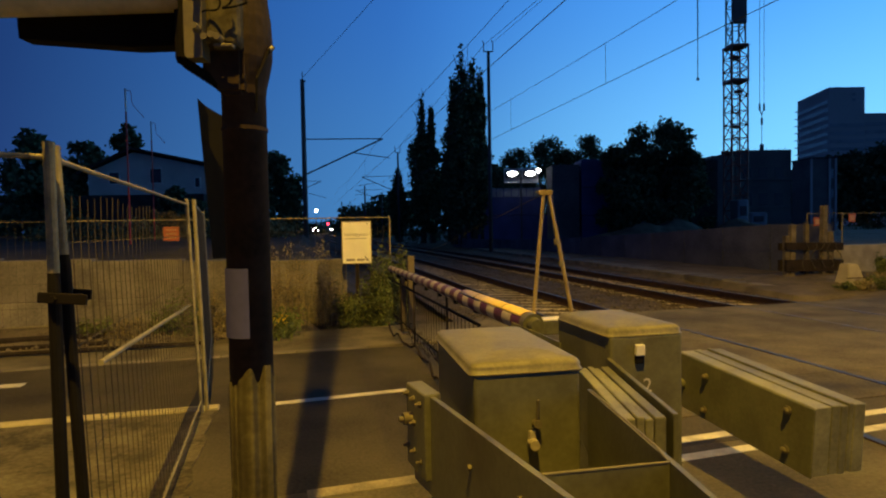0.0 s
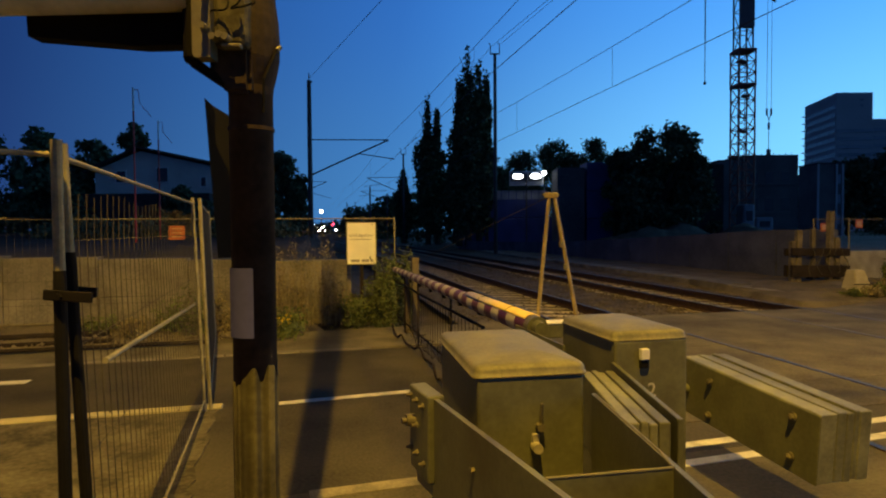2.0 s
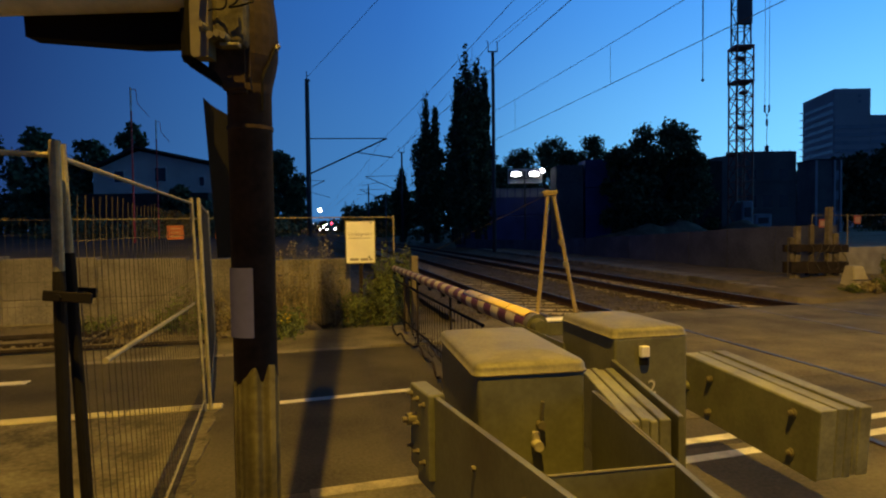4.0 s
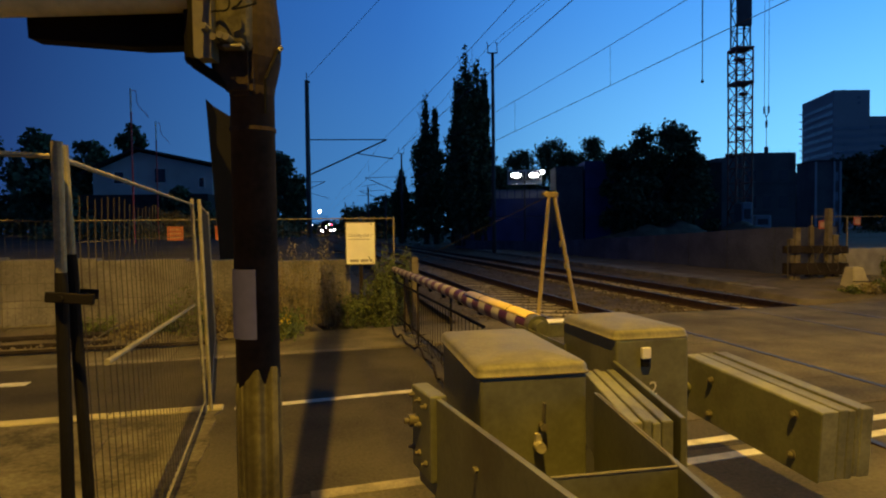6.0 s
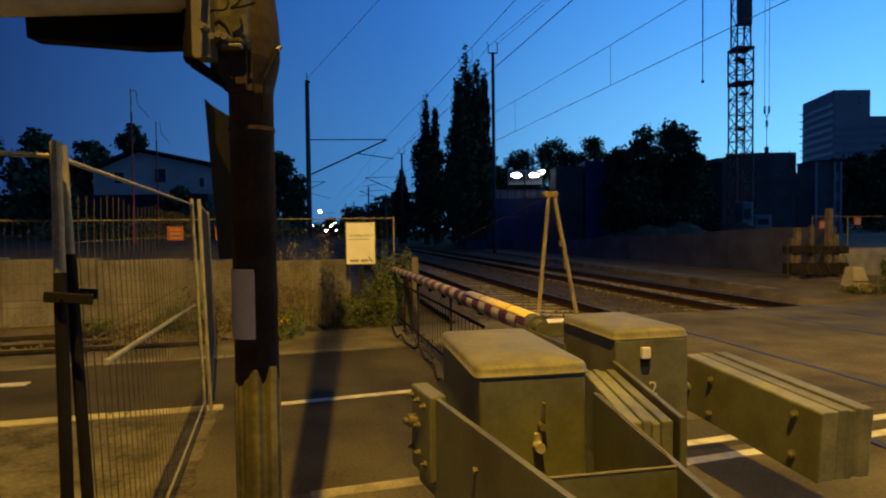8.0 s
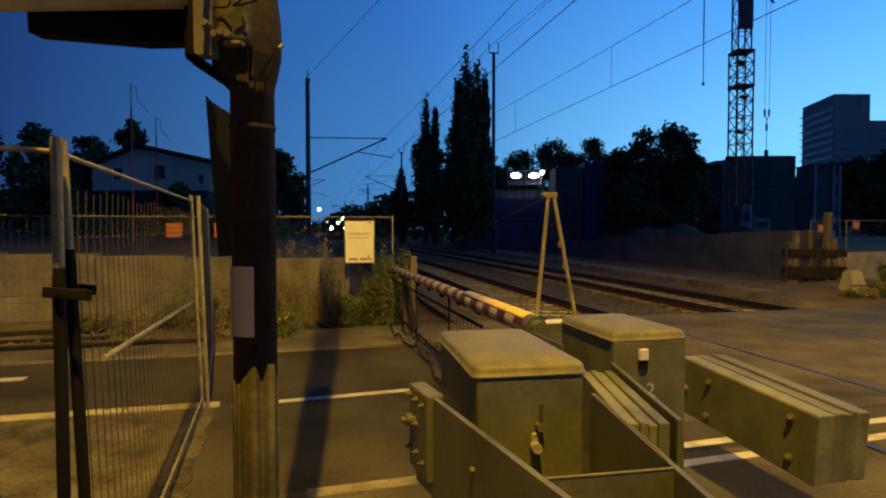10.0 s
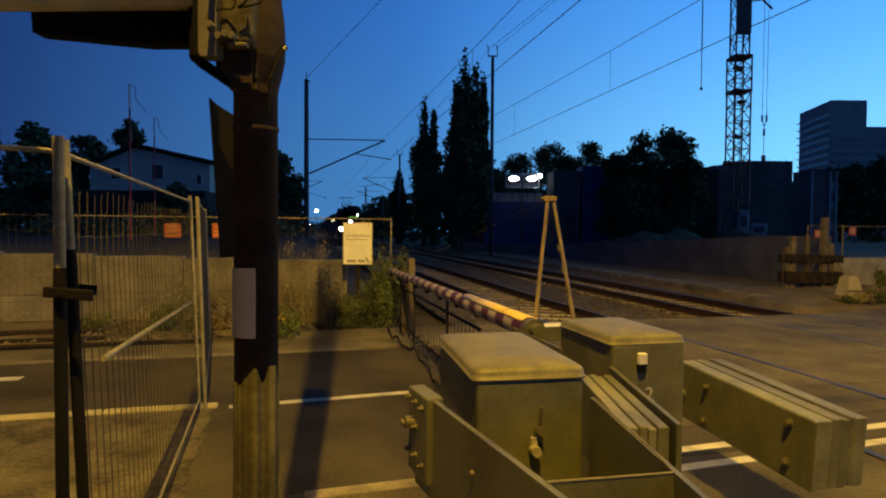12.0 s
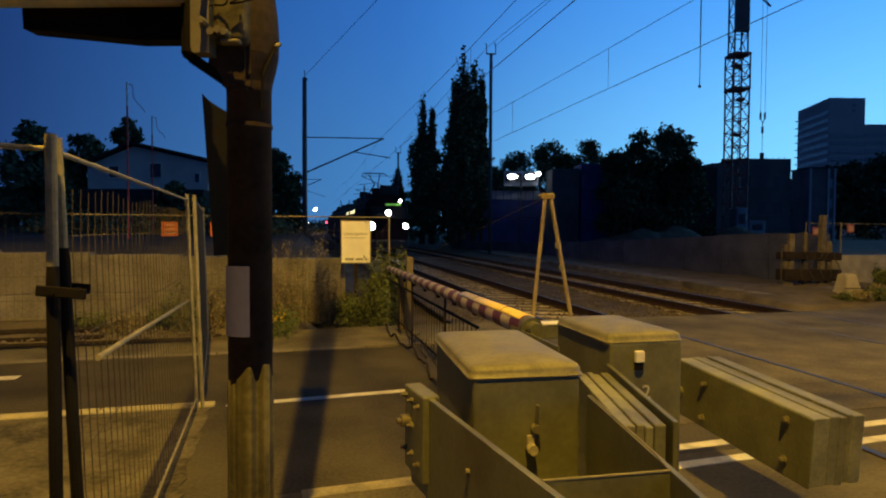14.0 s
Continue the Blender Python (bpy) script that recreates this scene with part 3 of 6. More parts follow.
def build_fences():
    N, N2, F, G = (-1.292, 2.0), (-1.252, 2.10), (-2.225, 5.47), (-3.40, 8.78)
    fa = fence_panel((-3.9, 0.0), N, step=0.30, rail=0.0095, bars=(0.45, 1.735))
    fb = fence_panel(N2, F, step=0.1, tilt=-0.0365, feet=False, rod=0.0165, rail=0.010, torn=0.11)
    # black tubes over the lower posts stand in for a cast shadow
    for host, x, z in ((fa, (Vector(N) - Vector((-3.9, 0.0))).length, 1.56), (fb, 0.0, 1.62)):
        bm = bmesh.new()
        tube(bm, (x, 0, 0.1), (x, 0, z - 0.05), 0.0205, n=12)
        tube(bm, (x, 0, z - 0.05), (x, 0, z), 0.0205, 0.0185, n=12)
        part("post_shadow_tube", bm, M_BLACK, host, "black tube that stands for the shadow on the post")
    fence_panel((-2.20, 5.54), G, step=0.1, tilt=-0.03, feet=False, rail=0.012)
    # clamp that joins the two near posts
    c = thing("fence_clamp", "dark steel clamp joining two fence posts", "clamp", at=(-1.262, 2.0, 1.475))
    for y, w in ((-0.028, 0.160), (0.125, 0.10)):
        bm = bmesh.new()
        block(bm, (0.014 if w > 0.12 else -0.03, y, 0.0), (w, 0.012, 0.036), (0, 0.08, 0.05), 0.004)
        part("plate", bm, M_CLAMP, c)
    for x in (-0.012,):
        bm = bmesh.new()
        tube(bm, (x, -0.045, 0), (x, 0.14, 0), 0.006, n=6)
        tube(bm, (x, -0.044, 0), (x, -0.034, 0), 0.012, n=6)
        part("bolt", bm, M_CLAMP, c)
    # brace along the second panel
    bm = bmesh.new()
    tube(bm, (-2.24, 5.33, 1.04), (-1.375, 2.40, 1.165), 0.013, n=10)
    tagged(mesh_object("fence_brace", bm, M_GALV), "pale tube tied along the mesh fence as a brace", "brace")
    # row of panels before the wall
    row = [(-17.9, 7.35), (-14.5, 8.2), (-11.1, 9.02), (-7.7, 9.85), (-4.35, 10.68), (-0.95, 11.5)]
    for a, b in zip(row, row[1:]):
        a = Vector(a).lerp(Vector(b), 0.012)
        fence_panel(a, b, 1.95, 0.14, True, 0.03, 0.115, True)
    # orange plates on the fence
    for x, y, z, w, h in ((-4.72, 10.52, 1.675, 0.27, 0.25), (-3.98, 10.7, 1.675, 0.2, 0.26)):
        s = thing("orange_sign", "small orange warning plate fixed to the mesh fence", "sign", at=(x, y, z), turn=math.atan2(U.y, U.x), group="orange plates")
        bm = bmesh.new()
        block(bm, (0, -0.03, 0), (w, 0.012, h), None, 0.004)
        part("plate", bm, M_ORANGE, s)
        for k in range(3):
            bm = bmesh.new()
            block(bm, (0, -0.038, 0.07 - k * 0.07), (w * 0.62, 0.003, 0.022), None)
            part("print_bar", bm, M_PALEORANGE, s)
    s = thing("orange_sign", "orange warning plate hung on the near mesh fence", "sign", at=(-1.475, 1.88, 1.84), turn=math.atan2(2.0, 2.6), group="orange plates")
    bm = bmesh.new()
    block(bm, (-0.1, -0.03, 0), (0.2, 0.01, 0.17), None, 0.003)
    part("plate", bm, M_ORANGE, s)
    # white board on the fence
    sg = thing("warning_board", "white board warning of danger, fixed to the mesh fence", "sign", at=(-1.56, 11.28, 0), turn=math.atan2(U.y, U.x) * 0.4)
    bm = bmesh.new()
    block(bm, (0, 0, 1.45), (0.545, 0.02, 0.80), None, 0.006)
    part("board", bm, M_SIGN, sg)
    for z in (1.45 - 0.40, 1.45 + 0.40):
        bm = bmesh.new()
        block(bm, (0, -0.006, z), (0.56, 0.03, 0.018), None, 0.004)
        part("frame_bar", bm, M_GALV, sg)
    for x in (-0.275, 0.275):
        bm = bmesh.new()
        block(bm, (x, -0.006, 1.45), (0.018, 0.03, 0.80), None, 0.004)
        part("frame_bar", bm, M_GALV, sg)
    bm = bmesh.new()
    block(bm, (0, 0.05, 0.7), (0.07, 0.06, 1.4), None, 0.006)
    part("post", bm, M_RUST, sg)
    text_part("lettering", "Unfallgefahr", 0.085, M_GREYINK, sg, Matrix.Translation((0, -0.0125, 1.60)) @ pose(0, 0, 0, 90, 0, 0), "grey lettering", 0.45)
    bm = bmesh.new()
    block(bm, (-0.02, -0.012, 1.525), (0.40, 0.003, 0.012))
    part("print_bar", bm, M_GREYINK, sg)
    for k, (x, w) in enumerate(((-0.12, 0.16), (0.07, 0.14), (0.19, 0.05))):
        bm = bmesh.new()
        block(bm, (x, -0.012, 1.12), (w, 0.003, 0.045))
        part("print_bar", bm, M_GREYINK, sg)
    bm = bmesh.new()
    block(bm, (0.2, -0.012, 1.81), (0.03, 0.003, 0.02))
    part("print_mark", bm, M_GREYINK, sg)


build_fences()

# ---- barrier machines ----
AX = math.atan2(V.y, V.x) - math.pi / 2   # turn that brings +y onto the barrier's direction


def lid_mesh(w, d, z, dome, over):
    """A pressed sheet lid: rim, rounded shoulder, gently crowned top."""
    bm = bmesh.new()
    rings = []
    n = 6
    steps = [(over, 0.0, 0.0), (over + 0.002, 0.004, 0), (over, 0.010, 0), (over - 0.005, 0.012, 0), (over - 0.006, 0.030, 0.0), (over - 0.012, 0.042, 0.0), (over - 0.024, 0.050, 0.2), (over - 0.055, 0.055, 0.5), (over - 0.11, 0.058 + dome * 0.4, 0.8), (over - 0.19, 0.060 + dome * 0.7, 1.0)]
    for o, dz, _ in steps:
        hw, hd, r = w / 2 + o, d / 2 + o, max(0.012, 0.035 + o * 0.3)
        ring = []
        for cx, cy, a0 in ((hw - r, hd - r, 0), (-hw + r, hd - r, 90), (-hw + r, -hd + r, 180), (hw - r, -hd + r, 270)):
            for k in range(n):
                a = radians(a0 + 90 * k / (n - 1))
                ring.append(bm.verts.new((cx + r * math.cos(a), cy + r * math.sin(a), z + dz)))
        rings.append(ring)
    for a, b in zip(rings, rings[1:]):
        for i in range(len(a)):
            j = (i + 1) % len(a)
            bm.faces.new((a[i], a[j], b[j], b[i]))
    bm.faces.new(rings[-1])
    bm.faces.new(rings[0][::-1])
    bmesh.ops.recalc_face_normals(bm, faces=bm.faces[:])
    return bm


def stack(bm_parent, name, plates, length, height, z, x0, y0, gap=0.006):
    """Counterweight plates hung side by side, each a part of its own."""
    x = x0
    for t, dz in plates:
        bm = bmesh.new()
        block(bm, (x + t / 2, y0 - length / 2, z - height / 2 + dz), (t, length, height), None, 0.006)
        part(name, bm, M_PLATES, bm_parent)
        x += t + gap
    return x


def bolt_on(parent, x, y, z, side, r=0.016, l=0.045):
    """A bolt that stands out sideways: washer, nut and thread."""
    bm = bmesh.new()
    tube(bm, (x, y, z), (x + side * 0.006, y, z), r * 1.5, n=12)
    tube(bm, (x, y, z), (x + side * 0.024, y, z), r, n=6)
    tube(bm, (x, y, z), (x + side * l, y, z), r * 0.55, n=8)
    part("bolt", bm, M_FITTING, parent)


def machine_box(parent, w, d, h, c, lid_over=0.018):
    bm = bmesh.new()
    block(bm, (c[0], c[1], h / 2), (w, d, h), None, 0.014)
    body = part("housing", bm, M_MACHINE, parent)
    bm = lid_mesh(w, d - 0.022, h - 0.005, 0.02, lid_over)
    for v in bm.verts:
        v.co += Vector((c[0], c[1] + 0.002, 0))
    part("lid", bm, M_LID, parent, "crowned sheet lid, paler than the housing", True)
    bm = bmesh.new()
    block(bm, (c[0], c[1], 0.06), (w + 0.14, d + 0.14, 0.12), None, 0.015)
    part("plinth", bm, M_CONCRETE, parent, "concrete plinth")
    return body


def build_machine_one():
    m = thing("barrier_machine", "olive grey barrier drive with a crowned lid and lever frame", "barrier drive", at=(0.365, 2.4, 0), turn=AX * 0.72, group="barrier drives")
    body = machine_box(m, 0.455, 0.86, 1.092, (0.0, 0.43, 0))
    yf = -0.004
    # handle and lock on the front
    bm = bmesh.new()
    tube(bm, (0.03, yf - 0.012, 0.87), (0.032, yf - 0.03, 0.985), 0.008, n=8)
    tube(bm, (0.03, yf, 0.885), (0.03, yf - 0.03, 0.885), 0.017, n=12)
    part("handle", bm, M_FITTING, body, "upright lever handle")
    bm = bmesh.new()
    tube(bm, (0.012, yf, 0.805), (0.012, yf - 0.045, 0.805), 0.021, n=14)
    block(bm, (0.012, yf - 0.005, 0.83), (0.03, 0.02, 0.05), None, 0.004)
    part("lock", bm, M_LOCK, body, "round steel lock, its highlight put into the colour")

    fr = thing("lever_frame", "olive painted steel lever frame round the barrier drive", "lever", at=(0, 0, 0))
    # two plates that draw together towards the rear, joined by a cross plate
    bm = bmesh.new()
    slab(bm, (-0.105, 2.60), (0.545, 0.92), 0.022, 0.58, 1.0, 0.66, 1.0)
    part("side_plate", bm, M_MACHINE, fr)
    bm = bmesh.new()
    slab(bm, (0.632, 2.46), (0.72, 0.95), 0.018, 0.62, 1.0, 0.62, 1.0)
    part("side_plate", bm, M_MACHINE, fr)
    bm = bmesh.new()
    slab(bm, (0.285, 1.615), (0.665, 1.685), 0.012, 0.55, 0.998, 0.55, 0.998)
    part("cross_plate", bm, M_MACHINE, fr)
    bm = bmesh.new()
    chain(bm, [Vector((0.285, 1.612, 1.0)), Vector((0.665, 1.682, 1.0)), Vector((0.672, 1.80, 1.0)), Vector((0.634, 2.44, 1.0))], 0.005, 8)
    part("weld_bead", bm, M_FITTING, fr, "worn bright weld bead along the plate edges")
    bm = bmesh.new()
    d = (Vector((0.545, 0.92, 0)) - Vector((-0.105, 2.60, 0))).normalized()
    s = d.cross(UP)
    c = Vector((-0.105, 2.60, 0)) + d * 0.10
    block(bm, (c.x, c.y, 0.83), (0.075, 0.24, 0.36), (0, 0, math.atan2(d.y, d.x) - math.pi / 2), 0.008)
    part("end_flange", bm, M_MACHINE, fr)
    rot = math.atan2(-s.y, -s.x)
    for along, z in ((0.03, 0.97), (0.03, 0.86), (0.03, 0.74), (0.11, 0.965), (0.11, 0.86), (0.11, 0.74), (0.19, 0.96), (0.19, 0.72)):
        p = Vector((-0.105, 2.60, 0)) + d * (along - 0.02) + s * 0.036
        for sg in (1,):
            bm = bmesh.new()
            tube(bm, p + UP * z, p + UP * z + s * 0.012, 0.013, n=6)
            tube(bm, p + UP * z, p + UP * z + s * 0.028, 0.007, n=8)
            part("bolt", bm, M_FITTING, fr)
    p = Vector((-0.105, 2.60, 0)) + d * 0.05 + s * 0.036
    bm = bmesh.new()
    tube(bm, p + UP * 0.87, p + UP * 0.87 + s * 0.04, 0.026, n=14)
    tube(bm, p + UP * 0.87, p + UP * 0.87 + s * 0.06, 0.013, n=10)
    part("pivot_bolt", bm, M_FITTING, fr, "large pivot bolt")
    for along, z in ((0.62, 0.86), (0.98, 0.90), (1.1, 0.78)):
        p = Vector((-0.105, 2.60, 0)) + d * along + s * 0.010
        bm = bmesh.new()
        tube(bm, p + UP * z, p + UP * z + s * 0.016, 0.01, n=6)
        part("bolt", bm, M_FITTING, fr)
    bm = bmesh.new()
    tube(bm, (0.47, 1.45, 0.80), (0.49, 1.60, 0.80), 0.07, n=18)
    part("counterweight_boss", bm, M_MACHINE, fr)


def build_machine_two():
    m = thing("barrier_machine", "olive grey barrier drive numbered 2 with a sloping lid", "barrier drive", at=(1.145, 3.235, 0), turn=AX * 0.9, group="barrier drives")
    body = machine_box(m, 0.44, 0.70, 1.08, (0, 0.35, 0), 0.012)
    bm = bmesh.new()
    block(bm, (-0.055, -0.018, 1.005), (0.052, 0.03, 0.062), None, 0.006)
    part("lock", bm, M_WHITE, body, "pale square lock cover")
    # black block on the front, its colour stands for the shade in a recess
    bm = bmesh.new()
    block(bm, (-0.055, -0.012, 0.955), (0.046, 0.022, 0.05), None, 0.004)
    part("lock_recess_shade", bm, M_BLACK, body)
    text_part("number", "2", 0.11, M_LINE, body, Matrix.Translation((0.0, -0.004, 0.80)) @ pose(0, 0, 0, 90, 0, 0), "pale painted figure two")

    w = thing("counterweight_lever", "olive steel lever carrying a stack of counterweight plates", "counterweight", at=(0.72, 3.08, 0), turn=-math.atan2(0.0, 1.0) - 0.02, group="counterweights")
    end = stack(w, "weight_plate", ((0.05, 0), (0.032, 0.006), (0.032, -0.004), (0.045, 0.004)), 0.84, 0.36, 0.945, 0.0, 0.0, 0.003)
    bm = bmesh.new()
    block(bm, (end + 0.03, -0.36, 0.80), (0.022, 0.98, 0.33), None, 0.004)
    part("lever_plate", bm, M_MACHINE, w)
    bm = bmesh.new()
    tube(bm, (0.05, 0.08, 0.76), (0.40, 0.20, 0.76), 0.035, n=14)
    part("lever_shaft", bm, M_MACHINE, w)

    w = thing("counterweight_lever", "olive steel lever carrying a stack of counterweight plates", "counterweight", at=(1.68, 3.9, 0), turn=0.235, group="counterweights")
    x = 0.0
    plates = ((0.012, 0.0), (0.105, 0.0), (0.055, 0.004), (0.046, -0.003), (0.030, 0.007), (0.075, 0.0))
    tilt = 0.07
    for i, (t, dz) in enumerate(plates):
        bm = bmesh.new()
        block(bm, (x + t / 2, -0.395, -0.19 + dz), (t, 1.11 if i else 1.14, 0.37), None, 0.006)
        ob = part("weight_plate" if i else "lever_plate", bm, M_PLATES if i else M_MACHINE, w)
        ob.matrix_local = pose(0, 0, 0.805) @ Matrix.Rotation(tilt, 4, "X")
        x += t + 0.004
    for y, z in ((-0.14, -0.09), (-0.14, -0.31), (-0.80, -0.065), (-0.80, -0.285)):
        bm = bmesh.new()
        tube(bm, (-0.002, y, z), (-0.012, y, z), 0.024, n=12)
        tube(bm, (-0.002, y, z), (-0.03, y, z), 0.017, n=6)
        tube(bm, (-0.002, y, z), (-0.036, y, z), 0.010, n=8)
        ob = part("bolt", bm, M_FITTING, w)
        ob.matrix_local = pose(0, 0, 0.805) @ Matrix.Rotation(tilt, 4, "X")
    bm = bmesh.new()
    tube(bm, (-0.36, 0.11, 0.60), (0.12, 0.11, 0.60), 0.035, n=14)
    part("lever_shaft", bm, M_MACHINE, w)


def build_arm():
    a, b = Vector((0.69, 4.02, 1.0)), Vector((-0.86, 10.45, 1.0))
    d = b - a
    L = d.length
    d.normalize()
    arm = thing("level_crossing_barrier", "red and white striped barrier arm lowered across the road", "barrier")
    # bands along the tube: thicker first stretch, then a thinner one
    s, k = 0.20, 1
    step = 0.187
    while s < L:
        e = min(s + step, L)
        r, r2 = [0.080 - 0.004 * q / L if q < 1.88 else 0.062 - 0.014 * (q - 2) / (L - 2) for q in (s, e - 0.001)]
        bm = bmesh.new()
        tube(bm, a + d * s, a + d * e, r, r if (r - r2) > 0.01 else r2, n=20, caps=False)
        part("white_band" if k % 2 == 0 else "red_band", bm, M_ARMWHITE if k % 2 == 0 else M_RED, arm, "", True)
        s, k = e, k + 1
    bm = bmesh.new()
    n = 8
    side = d.cross(UP)
    rings = []
    for s0 in (0.22, 1.80):
        rings.append([bm.verts.new(a + d * s0 + (side * math.sin(radians(-50 + 100 * i / n)) + UP * math.cos(radians(-50 + 100 * i / n))) * rr) for rr in (0.078, 0.088) for i in range(n + 1)])
    for i in range(n):
        bm.faces.new((rings[0][n + 1 + i], rings[0][n + 2 + i], rings[1][n + 2 + i], rings[1][n + 1 + i]))
        bm.faces.new((rings[0][i], rings[1][i], rings[1][i + 1], rings[0][i + 1]))
        for R in rings:
            bm.faces.new((R[i], R[i + 1], R[n + 2 + i], R[n + 1 + i]))
    for i in (0, n):
        bm.faces.new((rings[0][i], rings[0][n + 1 + i], rings[1][n + 1 + i], rings[1][i]))
    bmesh.ops.recalc_face_normals(bm, faces=bm.faces[:])
    part("top_cover", bm, M_COVER, arm, "yellow cover strip on the arm", True)
    for s0 in (0.62, 1.36):
        bm = bmesh.new()
        pts = [a + d * s0 + (side * math.sin(radians(q)) + UP * math.cos(radians(q))) * 0.0885 for q in range(-50, 51, 10)]
        chain(bm, pts, 0.0025, 4)
        part("cover_seam", bm, M_RUST, arm)
    bm = bmesh.new()
    slab(bm, a + d * 0.30 - side * 0.095, a + d * -0.35 - side * 0.02, 0.012, 0.86, 1.0, 0.80, 0.965)
    part("socket_cheek", bm, M_MACHINE, arm)
    bm = bmesh.new()
    tube(bm, a + d * 0.05, a + d * 0.12, 0.045, 0.055, n=20)
    tube(bm, a + d * 0.12, a + d * 0.215, 0.0785, n=20)
    part("arm_socket", bm, M_MACHINE, arm)
    bm = bmesh.new()
    block(bm, (0.93, 4.42, 0.94), (0.62, 0.12, 0.10), (0, 0, AX), 0.008)
    part("cross_beam", bm, M_MACHINE, arm)
    bm = bmesh.new()
    block(bm, (0.93, 4.42, 1.0), (0.62, 0.13, 0.012), (0, 0, AX), 0.003)
    part("beam_flange", bm, M_WHITE, arm)
    # hangers and the lower rod of the hanging screen
    low = []
    for i in range(8):
        s = 1.5 + i * 0.72
        p = a + d * s
        bm = bmesh.new()
        block(bm, p - UP * 0.075, (0.035, 0.07, 0.05), (0, 0, AX), 0.005)
        part("hanger_clip", bm, M_CLAMP, arm)
        low.append(p)
    for z, r in ((0.80, 0.016), (0.22, 0.012)):
        bm = bmesh.new()
        tube(bm, a + d * 1.4 - UP * (1 - z), a + d * (L - 0.15) - UP * (1 - z), r, n=8)
        part("screen_rod", bm, M_CLAMP, arm)
    s = 1.45
    while s < L - 0.15:
        p = a + d * s
        bm = bmesh.new()
        tube(bm, p - UP * 0.2, p - UP * 0.80, 0.0032, n=5, caps=False)
        part("screen_bar", bm, M_CLAMP, arm)
        s += 0.14
    # bent and tangled wire ends along the screen's foot
    rng = random.Random(17)
    for i in range(26):
        s = 1.5 + 4.6 * (i / 25) ** 1.25
        p = a + d * s - UP * 0.74
        w0, w1, w2 = rng.uniform(0.03, 0.09), rng.uniform(0, 6.28), rng.uniform(0.5, 1.2)
        pts = [p + d * (w0 * math.sin(w1 + k * w2)) + side * (0.03 * math.cos(w1 + k * 0.9)) - UP * (0.028 * k - 0.05 * math.sin(w1 + k * w2)) for k in range(8)]
        bm = bmesh.new()
        chain(bm, pts, 0.0045, 5)
        part("bent_wire", bm, M_CLAMP, arm)
    for s in (2.6, 4.5, 5.6):
        p = a + d * s
        bm = bmesh.new()
        tube(bm, p - UP * 0.05, p - UP * 0.95, 0.014, n=8)
        part("support_leg", bm, M_RUST, arm)
    pts = []
    for k in range(40):
        f = k / 39
        p = a + d * (L - 0.3 - 4.7 * f) - side * (0.10 + 0.05 * math.sin(9 * f))
        pts.append(Vector((p.x, p.y, 0.05 + 0.035 * math.sin(31 * f) + 0.02 * math.sin(57 * f))))
    bm = bmesh.new()
    chain(bm, pts, 0.016, 6)
    hose = mesh_object("hose", bm, M_RUST)
    tagged(hose, "dark hose lying twisted on the asphalt under the barrier", "hose")
    # A-shaped strut with its guy wires
    top = Vector((0.84, 4.6, 1.95))
    feet = (Vector((0.715, 4.48, 1.0)), Vector((1.03, 4.56, 1.0)))
    bm = bmesh.new()
    for f in feet:
        q = top + (f - top).normalized() * 0.02
        tube(bm, f, q + Vector(((f.x - top.x) * 0.12, 0, 0.0)), 0.0165, 0.0145, n=10)
    strut = part("strut", bm, M_YELLOWTUBE, arm, "yellow A-shaped strut")
    bm = bmesh.new()
    block(bm, top + Vector((0, 0, 0.0)), (0.10, 0.04, 0.045), None, 0.008)
    tube(bm, top + Vector((-0.07, 0, 0.005)), top + Vector((0.06, 0, 0.005)), 0.008, n=8)
    part("strut_head", bm, M_YELLOWTUBE, strut)
    for f, t in ((feet[1], 0.42), (feet[1], 0.6)):
        p = f.lerp(top, t)
        bm = bmesh.new()
        tube(bm, p - (top - f).normalized() * 0.02, p + (top - f).normalized() * 0.02, 0.0205, n=10)
        part("collar", bm, M_FITTING, strut)
    for q, r in ((a + d * 5.9 + UP * 0.05, 0.0028), (a + d * 3.2 + UP * 0.05, 0.0)):
        if r:
            bm = bmesh.new()
            tube(bm, top, q, r, n=5)
            part("guy_wire", bm, M_WIRE, arm)
    # rest post at the arm's end
    rp = thing("arm_rest_post", "weathered timber rest post under the barrier arm's end", "post", at=(-0.46, 9.55, 0))
    bm = bmesh.new()
    block(bm, (0.0, 0, 0.62), (0.11, 0.10, 1.27), (0.0, 0.0, AX), 0.012)
    part("post", bm, M_WOOD, rp)
    bm = bmesh.new()
    block(bm, (-0.12, 0.02, 0.5), (0.09, 0.02, 0.95), (0, 0, AX), 0.004)
    part("board", bm, M_WOOD, rp)


build_machine_one()
build_machine_two()
build_arm()


